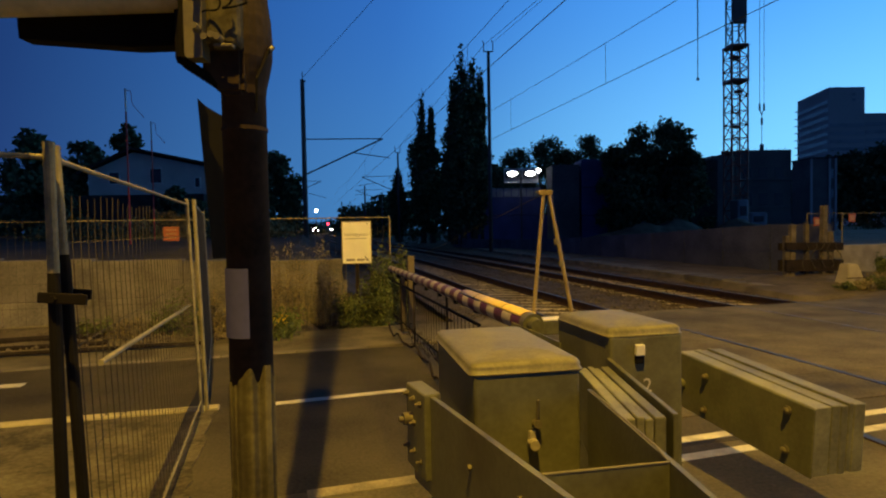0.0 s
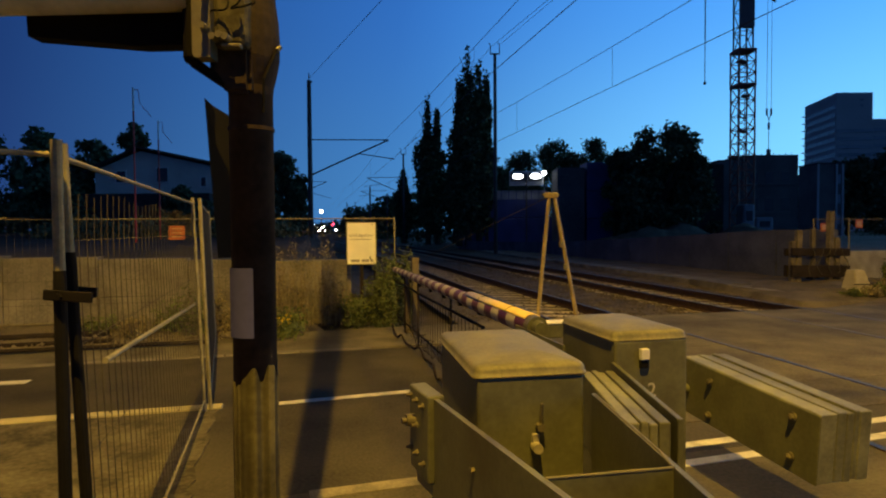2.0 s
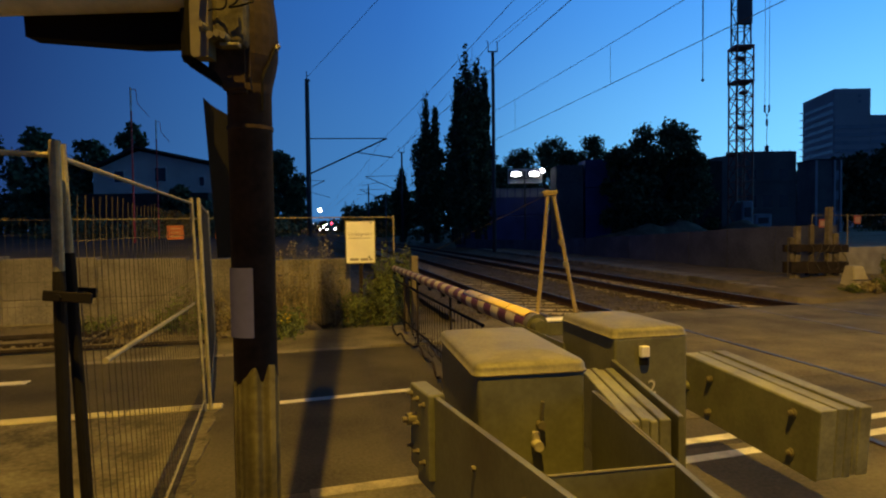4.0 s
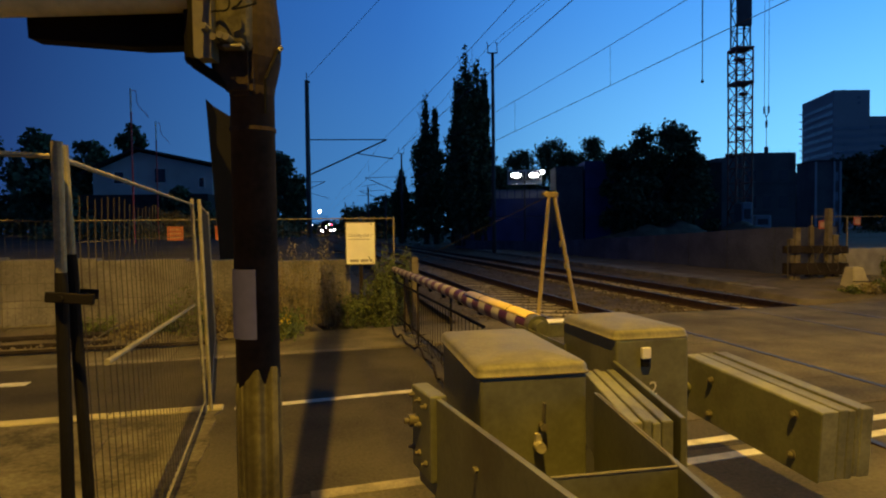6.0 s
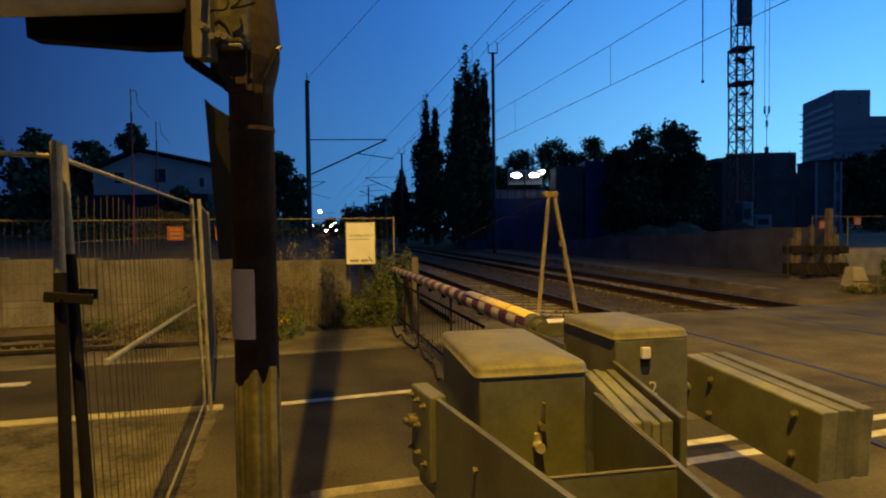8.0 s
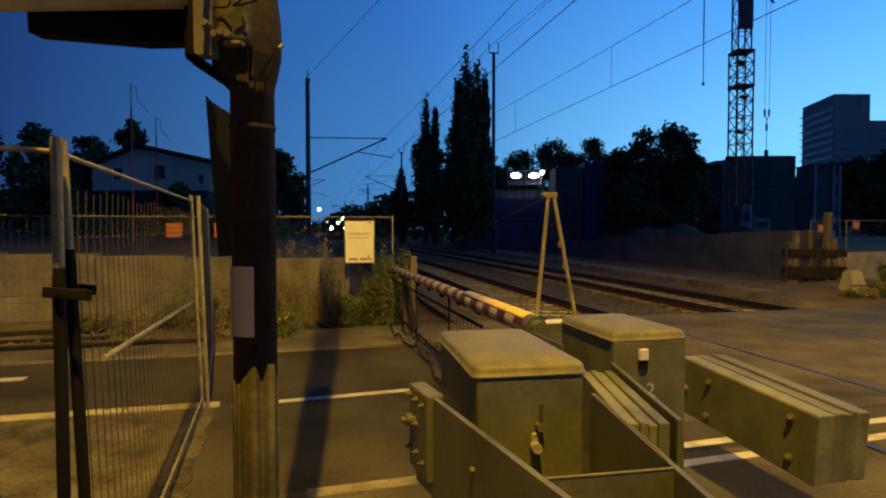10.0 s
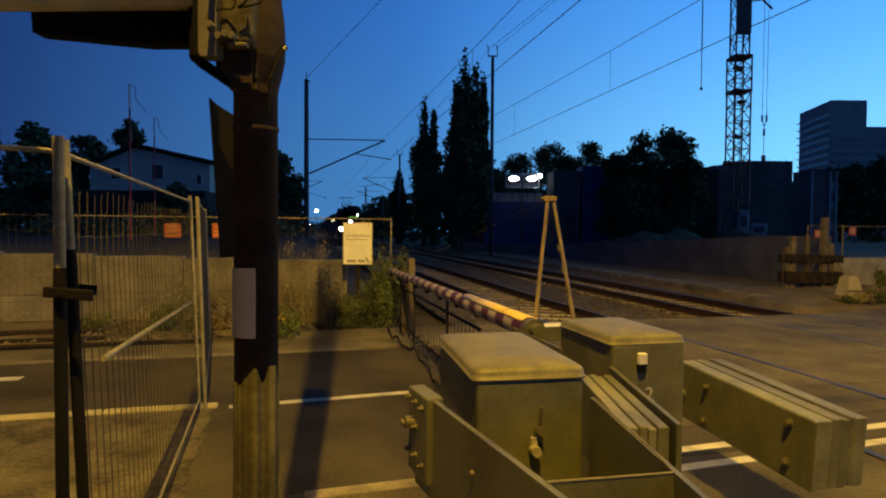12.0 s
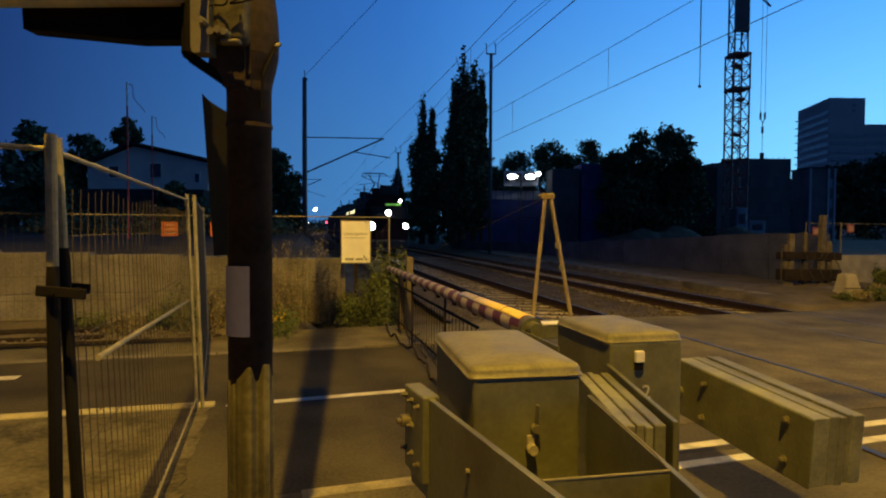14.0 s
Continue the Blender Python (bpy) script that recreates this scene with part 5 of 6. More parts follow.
    # white house on the left
    hs = thing("white_house", "white rendered house with a low dark gabled roof", "house", at=(-20.75, 43, 1.2))
    bm = bmesh.new()
    prof = [(-4.4, 0), (4.2, 0), (4.2, 5.2), (-1.1, 6.35), (-4.4, 4.95)]
    lo = [bm.verts.new((x, 0, z)) for x, z in prof]
    hi = [bm.verts.new((x, 8, z)) for x, z in prof]
    bm.faces.new(lo)
    bm.faces.new(hi[::-1])
    for i in range(5):
        j = (i + 1) % 5
        bm.faces.new((lo[i], hi[i], hi[j], lo[j]))
    bmesh.ops.recalc_face_normals(bm, faces=bm.faces[:])
    part("wall", bm, M_HOUSE, hs)
    for (xa, za), (xb, zb) in (((-5.0, 4.75), (-1.1, 6.5)), ((-1.1, 6.5), (4.7, 5.25))):
        bm = bmesh.new()
        vs = [bm.verts.new(p) for p in ((xa, -0.5, za), (xb, -0.5, zb), (xb, 8.5, zb), (xa, 8.5, za), (xa, -0.5, za + 0.16), (xb, -0.5, zb + 0.16), (xb, 8.5, zb + 0.16), (xa, 8.5, za + 0.16))]
        for f in ((0, 1, 2, 3), (7, 6, 5, 4), (0, 4, 5, 1), (1, 5, 6, 2), (2, 6, 7, 3), (3, 7, 4, 0)):
            bm.faces.new([vs[i] for i in f])
        bmesh.ops.recalc_face_normals(bm, faces=bm.faces[:])
        part("roof", bm, M_ROOF, hs)
    for x, z, w, h in ((-2.5, 4.5, 0.75, 0.85), (0.48, 4.62, 0.85, 1.05), (3.45, 4.1, 0.4, 0.7)):
        bm = bmesh.new()
        block(bm, (x, -0.02, z), (w, 0.08, h), None)
        win = part("window", bm, M_DARKGLASS, hs)
        bm = bmesh.new()
        for sx, sz, ww, hh in ((0, h / 2, w + 0.1, 0.06), (0, -h / 2, w + 0.16, 0.07), (-w / 2, 0, 0.06, h), (w / 2, 0, 0.06, h)):
            block(bm, (x + sx, -0.07, z + sz), (ww, 0.06, hh))
        part("frame", bm, M_WHITE, win)
    bm = bmesh.new()
    block(bm, (0, -1.2, 1.6), (9.5, 2.2, 3.1), None, 0.05)
    part("dark_annex", bm, M_ROOF, hs)
    # site cabins with floodlights
    sc = thing("site_cabin_stack", "two-storey blue site cabins with a pale window band", "site cabins", at=(6.9, 64, 0))
    for z, w, x in ((1.6, 9.4, 0), (4.35, 8.4, 0)):
        bm = bmesh.new()
        block(bm, (x, 0, z), (w, 2.6, 2.7), None, 0.05)
        part("cabin", bm, M_BLUE, sc)
    for i in range(10):
        bm = bmesh.new()
        block(bm, (-3.6 + i * 0.79, -1.32, 5.35), (0.70, 0.06, 0.95), None, 0.01)
        part("panel", bm, M_PALEBLUE, sc)
    fl = thing("floodlight_mast", "pair of lit white floodlights on a mast", "floodlight", at=(8.6, 62, 0))
    bm = bmesh.new()
    tube(bm, (0, 0, 0), (0, 0, 7.6), 0.08, n=8)
    tube(bm, (-1.6, 0, 6.8), (1.6, 0, 6.8), 0.05, n=6)
    part("mast", bm, M_MAST, fl)
    # panel added for the pale cabin wall that the lamps light
    bm = bmesh.new()
    block(bm, (0.05, 0.35, 7.05), (3.55, 0.3, 1.5), None, 0.03)
    part("cabin_wall_panel", bm, M_WHITE, fl, "white cabin wall panel behind the lamps")
    for x in (-0.92, 0.95):
        bm = bmesh.new()
        block(bm, (x, -0.1, 7.25), (1.45, 0.22, 0.75), (0.25, 0, 0), 0.12)
        lamp = part("lamp_housing", bm, M_MAST, fl)
        bm = bmesh.new()
        bmesh.ops.create_uvsphere(bm, u_segments=20, v_segments=12, radius=1.0, matrix=Matrix.Translation((x, -0.24, 7.23)) @ Matrix.Diagonal((0.54, 0.12, 0.26, 1)))
        part("lamp_glass", bm, G_FLOOD, lamp)
    bm = bmesh.new()
    bmesh.ops.create_uvsphere(bm, u_segments=12, v_segments=8, radius=0.22, matrix=Matrix.Translation((1.85, -0.1, 7.55)))
    part("small_lamp", bm, G_FLOOD, fl)
    for x, y, w, h, d, mt, nm, lb in ((16.8, 58.5, 6.2, 8.1, 3, M_BLUE, "blue_container_stack", "tall stack of dark blue site containers"), (24.2, 62, 7.5, 8.1, 5, M_ROOF, "dark_shed", "dark flat-roofed shed behind the tracks"), (12.2, 58.5, 2.6, 7.6, 3, M_SHELL, "grey_shed", "narrow grey shed beside the containers")):
        t = thing(nm, lb, "shed" if "shed" in nm else "containers", at=(x, y, 0))
        k = 3 if "stack" in nm else 1
        for i in range(k):
            bm = bmesh.new()
            block(bm, (0, 0, h * (i + 0.5) / k), (w, d, h / k - 0.04), None, 0.03)
            part("container" if k > 1 else "wall", bm, mt, t)
    # vans and heaps on the yard
    for x, y, z, w, h in ((33.0, 62, 0.8, 1.8, 2.0), (29.6, 58.5, 0.8, 1.1, 3.2)):
        t = thing("site_box", "pale small site box standing on the yard", "box", at=(x, y, z))
        bm = bmesh.new()
        block(bm, (0, 0, h / 2), (w, 1.6, h), None, 0.15)
        part("body", bm, M_PALEBLUE, t)
        bm = bmesh.new()
        block(bm, (0, -0.8, h * 0.65), (w * 0.6, 0.06, h * 0.3), None, 0.02)
        part("window", bm, M_DARKGLASS, t)
    bm = bmesh.new()
    rng = np.random.default_rng(5)
    bmesh.ops.create_grid(bm, x_segments=30, y_segments=10, size=1)
    for v in bm.verts:
        r = max(abs(v.co.x), abs(v.co.y))
        h = max(0, 1 - r ** 2) * (1.2 + 1.4 * noise.noise(Vector((v.co.x * 3, v.co.y * 3, 9))))
        v.co = (22 + v.co.x * 9, 52 + v.co.y * 3, max(0, h) + 0.5)
    structure("rubble_heap", bm, M_EARTH, "dark rubble heaps on the building site", "rubble", True)
    # red and white survey poles with a string of flags
    for x, y, h in ((-11.5, 22.2, 7.05), (-13.84, 29.0, 7.1)):
        t = thing("striped_pole", "thin red and white striped pole with loose tape", "pole", at=(x, y, 1.2))
        for k in range(math.ceil(h - 1.2)):
            bm = bmesh.new()
            tube(bm, (0, 0, k), (0, 0, min(h - 1.2, k + 1)), 0.034, n=8)
            part("band", bm, M_REDWHITE if k % 2 == 0 else M_WHITE if k > 3 else M_REDWHITE, t)
        bm = bmesh.new()
        pts = [Vector((0.03 + 0.42 * k / 7 * (1 + 0.3 * math.sin(k)), 0, h - 1.25 - (0.02 if k < 3 else 0.17 * (k - 2)))) for k in range(9)]
        chain(bm, pts, 0.012, 5)
        part("tape", bm, M_REDWHITE, t)


build_crane()
build_buildings()


# ---- trees ----
def crown_points(blobs, n, rng, shell=0.35):
    vol = np.array([b[3] * b[4] * b[5] for b in blobs])
    pick = rng.choice(len(blobs), n, p=vol / vol.sum())
    p = rng.normal(size=(n, 3))
    p /= np.linalg.norm(p, axis=1)[:, None]
    p *= rng.random((n, 1)) ** 0.4 * (1 + 0.36 * np.abs(rng.normal(size=(n, 1))))
    b = np.array(blobs)[pick]
    return b[:, :3] + p * b[:, 3:6]


def poplar(x, y, h, w, seed, label):
    rng = np.random.default_rng(seed)
    t = thing("poplar_tree", label, "tree", at=(x, y, 0), group="poplars")
    bm = bmesh.new()
    tube(bm, (0, 0, 0), (0, 0, h * 0.55), 0.38, 0.16, n=10)
    tube(bm, (0, 0, h * 0.55), (0.1, 0, h * 0.95), 0.16, 0.03, n=8)
    for i in range(26):
        z = h * (0.12 + 0.028 * i)
        a = rng.uniform(0, 6.28)
        r = w * 0.36 * rng.uniform(0.6, 1)
        tube(bm, (0, 0, z), (r * math.cos(a), r * math.sin(a), z + h * 0.12), 0.07, 0.02, n=5)
    part("trunk", bm, M_BARK, t)
    blobs = []
    for i in range(54):
        f = i / 53
        z = h * (0.10 + 0.84 * f)
        rad = w / 2 * min(1.0, 0.62 + f * 1.1) * (max(0.12, 1 - ((f - 0.42) / 0.60) ** 1.9) if f > 0.42 else 1.0) * rng.uniform(0.72, 1.18) + 0.1
        a = rng.uniform(0, 6.28)
        o = rad * rng.uniform(0.2, 0.75)
        s = max(0.22, rad * rng.uniform(0.32, 0.5))
        blobs.append((o * math.cos(a), o * math.sin(a), z, s, s, s * rng.uniform(1.6, 2.8)))
    blobs.append((0, 0, h * 0.96, 0.25, 0.25, h * 0.045))
    pts = crown_points(blobs, 11000, rng)
    quads("crown", pts, 0.27, M_LEAF, t, seed)
    return t


def broad_tree(x, y, z, h, w, seed, label="broad dark leafy tree against the evening sky", n=9000, leaf=0.25, name="leafy_tree", base=0.25):
    rng = np.random.default_rng(seed)
    t = thing(name, label, "tree", at=(x, y, z), group="leafy trees")
    bm = bmesh.new()
    tube(bm, (0, 0, 0), (0, 0, h * 0.5), 0.03 * h, 0.018 * h, n=10)
    for i in range(9):
        a = rng.uniform(0, 6.28)
        r = w * 0.4 * rng.uniform(0.5, 1)
        tube(bm, (0, 0, h * rng.uniform(0.25, 0.5)), (r * math.cos(a), r * math.sin(a), h * rng.uniform(0.55, 0.9)), 0.012 * h, 0.004 * h, n=5)
    part("trunk", bm, M_BARK, t)
    blobs = []
    for i in range(64):
        a, f = rng.uniform(0, 6.28), rng.random() ** 0.8
        rr = w / 2 * math.sqrt(rng.random()) * 0.92 * math.sqrt(max(0.05, 1 - (1.7 * f - 0.72) ** 2))
        s = w * rng.uniform(0.06, 0.14)
        blobs.append((rr * math.cos(a), rr * math.sin(a), h * (base + (0.96 - base) * f) - s * 0.4, s, s, s * 0.85))
    quads("crown", crown_points(blobs, n, rng), leaf, M_LEAF, t, seed)
    return t


def build_trees():
    poplar(-1.85, 70, 17.6, 3.0, 1, "slender dark poplar beside the railway")
    poplar(-0.72, 69.5, 15.6, 1.5, 2, "slender dark poplar beside the railway")
    poplar(2.55, 62, 20.9, 3.4, 3, "tall dark poplar beside the railway")
    poplar(4.55, 63, 18.2, 1.9, 4, "tall dark poplar beside the railway")
    poplar(3.7, 62.5, 19.4, 2.8, 6, "tall dark poplar beside the railway")
    poplar(1.6, 62, 17.0, 2.0, 7, "tall dark poplar beside the railway")
    poplar(-5.3, 78, 9.6, 2.2, 5, "young dark poplar beside the railway")
    broad_tree(-15.6, 56, 0.8, 8.4, 5.0, 11)
    broad_tree(-14.2, 57, 0.8, 5.6, 3.0, 12)
    broad_tree(1.4, 76, 0, 10.0, 6, 13)
    broad_tree(7.3, 80, 0, 10.4, 6, 14)
    for i, (x, y, h, w) in enumerate(((12.6, 92, 14.0, 8), (17.0, 92, 15.6, 9), (23.2, 92, 15.8, 9), (20.0, 94, 13.8, 9), (9.0, 90, 11.0, 6))):
        broad_tree(x, y, 0, h, w, 20 + i)
    broad_tree(19.6, 54, 0, 11.4, 8.2, 30, n=13000, leaf=0.25, base=0.12)
    broad_tree(22.6, 54.5, 0, 8.8, 4.8, 31, leaf=0.25, base=0.12)
    broad_tree(16.7, 54.5, 0, 9.2, 4.6, 32, leaf=0.25, base=0.15)
    for i, (x, y, h, w) in enumerate(((80, 118, 15.6, 14), (90, 118, 17.0, 16), (74, 116, 12.5, 10))):
        broad_tree(x, y, 0, h, w, 36 + i, n=7000, leaf=0.6)
    for i, (x, y, h, w) in enumerate(((-31.0, 46, 8.8, 4.5), (-27.5, 47, 8.0, 4.0), (-27.7, 53, 10.5, 3.4), (-36, 46, 8.4, 7), (-29, 44, 5.5, 6), (-25.4, 41, 3.2, 3.0))):
        broad_tree(x, y, 1.2, h, w, 42 + i, n=2600, leaf=0.3)
    for i, (x, y, h, w) in enumerate(((-17.9, 40.5, 3.6, 2.6), (-16.5, 40, 2.8, 2.6))):
        broad_tree(x, y, 1.2, h, w, 52 + i, "dark round shrub before the white house", 1500, 0.25, "shrub", 0.1)
    rng = np.random.default_rng(70)
    # far wood along the line
    blobs = []
    for i in range(90):
        f = i / 89
        x, y = -39 + 34 * f, 195 - 75 * f
        h = 7.6 + 1.8 * math.sin(f * 9) + rng.uniform(-1.2, 1.2)
        if 0.0 < f < 0.45:
            h *= 0.75 + 0.6 * f
        for k in range(3):
            s = rng.uniform(0.9, 2.0)
            blobs.append((x + rng.uniform(-2, 2) + (6 if f < 0.6 else 0), y + rng.uniform(-3, 3), h * (0.3 + 0.3 * k) - s * 0.3, s, s, s))
    for i in range(70):
        x = -140 + i * 1.3
        for k in range(2):
            s = rng.uniform(1.5, 3.0)
            blobs.append((x, 420 + rng.uniform(-4, 4), 2 + 3.0 * k + rng.uniform(-1, 1), s, s, s))
    wood = quads("distant_wood", crown_points(blobs, 16000, rng, 0.2), 0.8, M_LEAF, None, 71)
    tagged(wood, "dark distant wood along the railway line", "trees", "", "stuff")
    blobs = []
    for i in range(160):
        x = -70 + i * 1.1
        if -30 < x < -8:
            continue
        y = 62 + 8 * math.sin(i * 0.6) + (40 if x > 34 else 0) + (25 if x > -8 else 0)
        if abs(x - track_x(y)) < 9:
            continue
        s = rng.uniform(1.0, 2.2)
        for k in range(2):
            blobs.append((x + rng.uniform(-1, 1), y + rng.uniform(-2, 2), 1.5 + 1.9 * k + rng.uniform(-0.5, 0.5), s, s, s))
    scrub = []
    for i in range(200):
        y = rng.uniform(30, 47)
        x = -0.26 * y - rng.uniform(0, 1) ** 1.3 * 14
        sc = rng.uniform(0.3, 0.7)
        scrub.append((x, y, 1.35 + sc * 0.5, sc * 1.3, sc, sc))
    low = quads("scrub", crown_points(scrub, 16000, rng, 0.2), 0.15, M_LEAF, None, 73)
    tagged(low, "dark low scrub on the raised ground", "bushes", "", "stuff")
    hedge = quads("distant_hedge", crown_points(blobs, 16000, rng, 0.2), 0.5, M_LEAF, None, 72)
    tagged(hedge, "dark hedge and scrub behind the site", "hedge", "", "stuff")


build_trees()


# ---- weeds at the fence ----
def weed(x, y, z, h, w, seed, n_stem, n_leaf, dry=False, leaf=0.05, label="tall green weed growing before the wall"):
    rng = np.random.default_rng(seed)
    t = thing("weed", label, "plant", at=(x, y, z), group="weeds")
    bm = bmesh.new()
    pts = []
    for i in range(n_stem):
        a = rng.uniform(0, 6.28)
        b = Vector((rng.uniform(-0.3, 0.3) * w, rng.uniform(-0.2, 0.2) * w, 0))
        hh = h * rng.uniform(0.45, 1.0)
        lean = Vector((math.cos(a), math.sin(a), 0)) * w * rng.uniform(0.1, 0.5)
        prev = b
        for k in range(1, 6):
            f = k / 5
            q = b + lean * f ** 1.6 + UP * hh * f + Vector((rng.normal(), rng.normal(), 0)) * 0.012
            tube(bm, prev, q, 0.006 * (1.15 - f), 0.006 * (1.0 - f * 0.9), n=4, caps=False)
            m = n_leaf // (n_stem * 5)
            for _ in range(m):
                g = rng.random()
                pts.append(prev.lerp(q, g) + Vector(rng.normal(size=3)) * (0.07 if not dry else 0.05) * (1.1 - 0.5 * f))
            prev = q
    part("stem", bm, M_DRYWEED, t)["kind"] = "stuff"
    quads("foliage", [tuple(p) for p in pts], leaf, M_DRYWEED if dry else M_WEED, t, seed, aspect=2.2)["kind"] = "stuff"
    return t


def build_weeds():
    for i, (x, y, h, w) in enumerate(((-1.04, 10.75, 1.5, 0.45), (-1.22, 10.6, 0.9, 0.45), (-0.92, 10.8, 1.25, 0.45), (-1.02, 10.55, 0.85, 0.4), (-1.62, 10.5, 0.55, 0.5), (-0.72, 10.95, 1.35, 0.3))):
        weed(x, y, 0.02, h, w, 80 + i, 20, 2600, False, 0.028)
    for i, (x, y, h, w) in enumerate(((-2.2, 10.5, 1.75, 0.55), (-2.45, 10.4, 1.35, 0.5), (-2.0, 10.6, 1.4, 0.45), (-2.75, 10.35, 1.45, 0.5), (-3.0, 10.3, 1.3, 0.45), (-1.85, 10.5, 1.1, 0.5), (-2.55, 10.45, 1.7, 0.4), (-2.15, 10.8, 1.8, 0.35), (-2.85, 10.7, 1.7, 0.35))):
        weed(x, y, 0.02, h, w, 90 + i, 16, 520, True, 0.022, "tall dry brown weed growing before the wall")
    for i, (x, y, h, w) in enumerate(((-2.95, 9.75, 0.55, 0.5), (-2.55, 9.6, 0.4, 0.5), (-3.6, 9.6, 0.7, 0.5), (-4.0, 9.55, 0.8, 0.5), (-4.5, 9.7, 0.55, 0.6), (-4.9, 9.4, 0.4, 0.5), (-5.6, 9.5, 0.35, 0.5))):
        weed(x, y, 0.03, h, w, 100 + i, 14, 900, i % 3 == 2, 0.028)
    t = thing("flowering_weed", "low weed with bright yellow flowers at the footway", "plant", at=(-2.62, 9.3, 0.0))
    rng = np.random.default_rng(5)
    p = rng.normal(size=(130, 3)) * (0.10, 0.08, 0.04) + (0, 0, 0.3)
    quads("blossom", p, 0.032, M_FLOWER, t, 6)["kind"] = "stuff"
    p = rng.normal(size=(1500, 3)) * (0.17, 0.14, 0.10) + (0, 0, 0.18)
    quads("foliage", p, 0.035, M_WEED, t, 7)["kind"] = "stuff"
    bm = bmesh.new()
    for i in range(16):
        a = rng.uniform(0, 6.28)
        tube(bm, (0, 0, 0), (0.14 * math.cos(a), 0.12 * math.sin(a), 0.3), 0.005, n=4)
    part("stem", bm, M_DRYWEED, t)["kind"] = "stuff"
    for i, (x, y) in enumerate(((12.9, 16.6), (13.5, 16.9), (14.2, 17.0), (13.2, 17.4))):
        weed(x, y, 0.0, 0.7, 0.7, 120 + i, 12, 700, False, 0.07, "low green weed on the earth mound")
    for i, (x, y, h) in enumerate(((9.95, 14.35, 0.22), (10.35, 14.25, 0.32), (10.75, 14.4, 0.36), (11.0, 14.9, 0.45), (11.3, 14.6, 0.34))):
        weed(x, y, -0.02, h, 0.5, 130 + i, 12, 600, i % 2 == 1, 0.04, "low weed beside the concrete wedge")
    # pipes and timber lying before the wall
    for x0, y0, x1, y1, r, z in ((-7.9, 8.55, -5.3, 9.35, 0.05, 0.1), (-7.6, 8.2, -5.0, 8.9, 0.035, 0.06), (-7.2, 7.9, -3.4, 8.85, 0.03, 0.05)):
        bm = bmesh.new()
        tube(bm, (x0, y0, z), (x1, y1, z), r, n=10)
        tagged(mesh_object("steel_pipe", bm, M_RUST), "dark rusty pipe lying on the earth by the wall", "pipe", "pipes")


build_weeds()


# ---- far lamps ----
def far_lamp(x, y, z, r, mat, name, label, stem=True):
    t = thing(name, label, "lamp", at=(x, y, 0))
    bm = bmesh.new()
    bmesh.ops.create_uvsphere(bm, u_segments=12, v_segments=8, radius=r, matrix=Matrix.Translation((0, 0, z)))
    part("lamp_glass", bm, mat, t)
    bm = bmesh.new()
    tube(bm, (0, 0, 0), (0, 0.1, z), 0.06, n=6)
    part("post", bm, M_MAST, t)


def street_lamp(x, y, z, reach, turn):
    t = thing("street_lamp", "grey street lamp with an orange sodium bulb", "lamp", at=(x, y, 0), turn=turn, group="street lamps")
    bm = bmesh.new()
    tube(bm, (0, -reach, 0), (0, -reach, z + 0.2), 0.09, 0.05, n=12)
    tube(bm, (0, -reach, z + 0.2), (0, 0.1, z + 0.4), 0.045, n=8)
    part("post", bm, M_MAST, t)
    bm = bmesh.new()
    block(bm, (0, 0, z + 0.34), (0.26, 0.6, 0.12), None, 0.03)
    part("lamp_head", bm, M_MAST, t)
    bm = bmesh.new()
    block(bm, (0, 0, z + 0.262), (0.18, 0.4, 0.03), None, 0.01)
    part("lamp_glass", bm, G_SODIUM, t)


for (lx, ly, lz, watts), turn in zip(LAMP_SPOTS, (0.0, 1.57, -1.57)):
    street_lamp(lx, ly, lz, 1.6, turn)
far_lamp(-41.2, 200, 8.3, 0.45, G_STREET, "street_lamp", "distant lit street lamp")
far_lamp(-43.5, 200, 3.7, 0.08, G_STREET, "street_lamp", "distant lit street lamp")
far_lamp(-38.3, 205, 4.0, 0.33, G_RED, "railway_signal", "distant railway signal showing red")
far_lamp(-47.5, 262, 2.1, 0.45, G_HEAD, "far_headlight", "distant white lamp beside the line")


# ---- overhead wires: contact wire, carrying wire and droppers over each track ----
def build_wires():
    for x0 in (1.6, 5.4):
        def at(y, z):
            return (x0 - 0.228 * (y - 13.3), y, z)
        wire("contact_wire", [at(-20, 5.6), at(36, 5.6), at(75, 5.6), at(130, 5.6), at(220, 5.6)], 0.009)
        wire("carrying_wire", [at(-22, 7.1), at(36, 7.1), at(75, 7.1), at(130, 7.1), at(220, 7.1)], 0.008, 0.45)
        for y, dz in ((8.4, 1.05), (16.5, 1.1), (24, 1.25), (44, 1.2), (62, 1.2)):
            bm = bmesh.new()
            tube(bm, at(y, 5.6), at(y, 5.6 + dz), 0.005, n=4)
            tagged(mesh_object("wire_dropper", bm, M_CABLE), "thin dropper between the overhead wires", "wire", "droppers")
    wire("feeder_wire", [(-8.0, 36, 10.9), (-2.4, 24, 10.9), (4.2, 10, 10.9)], 0.012)
    wire("feeder_wire", [(-5.0, 75, 11.9), (3.4, 42, 14.5), (5.9, 34, 14.6), (15, 6, 14.6)], 0.014)
    wire("feeder_wire", [(3.95, 42, 14.6), (6.3, 31, 14.0), (12, 4, 14.0)], 0.012)


build_wires()


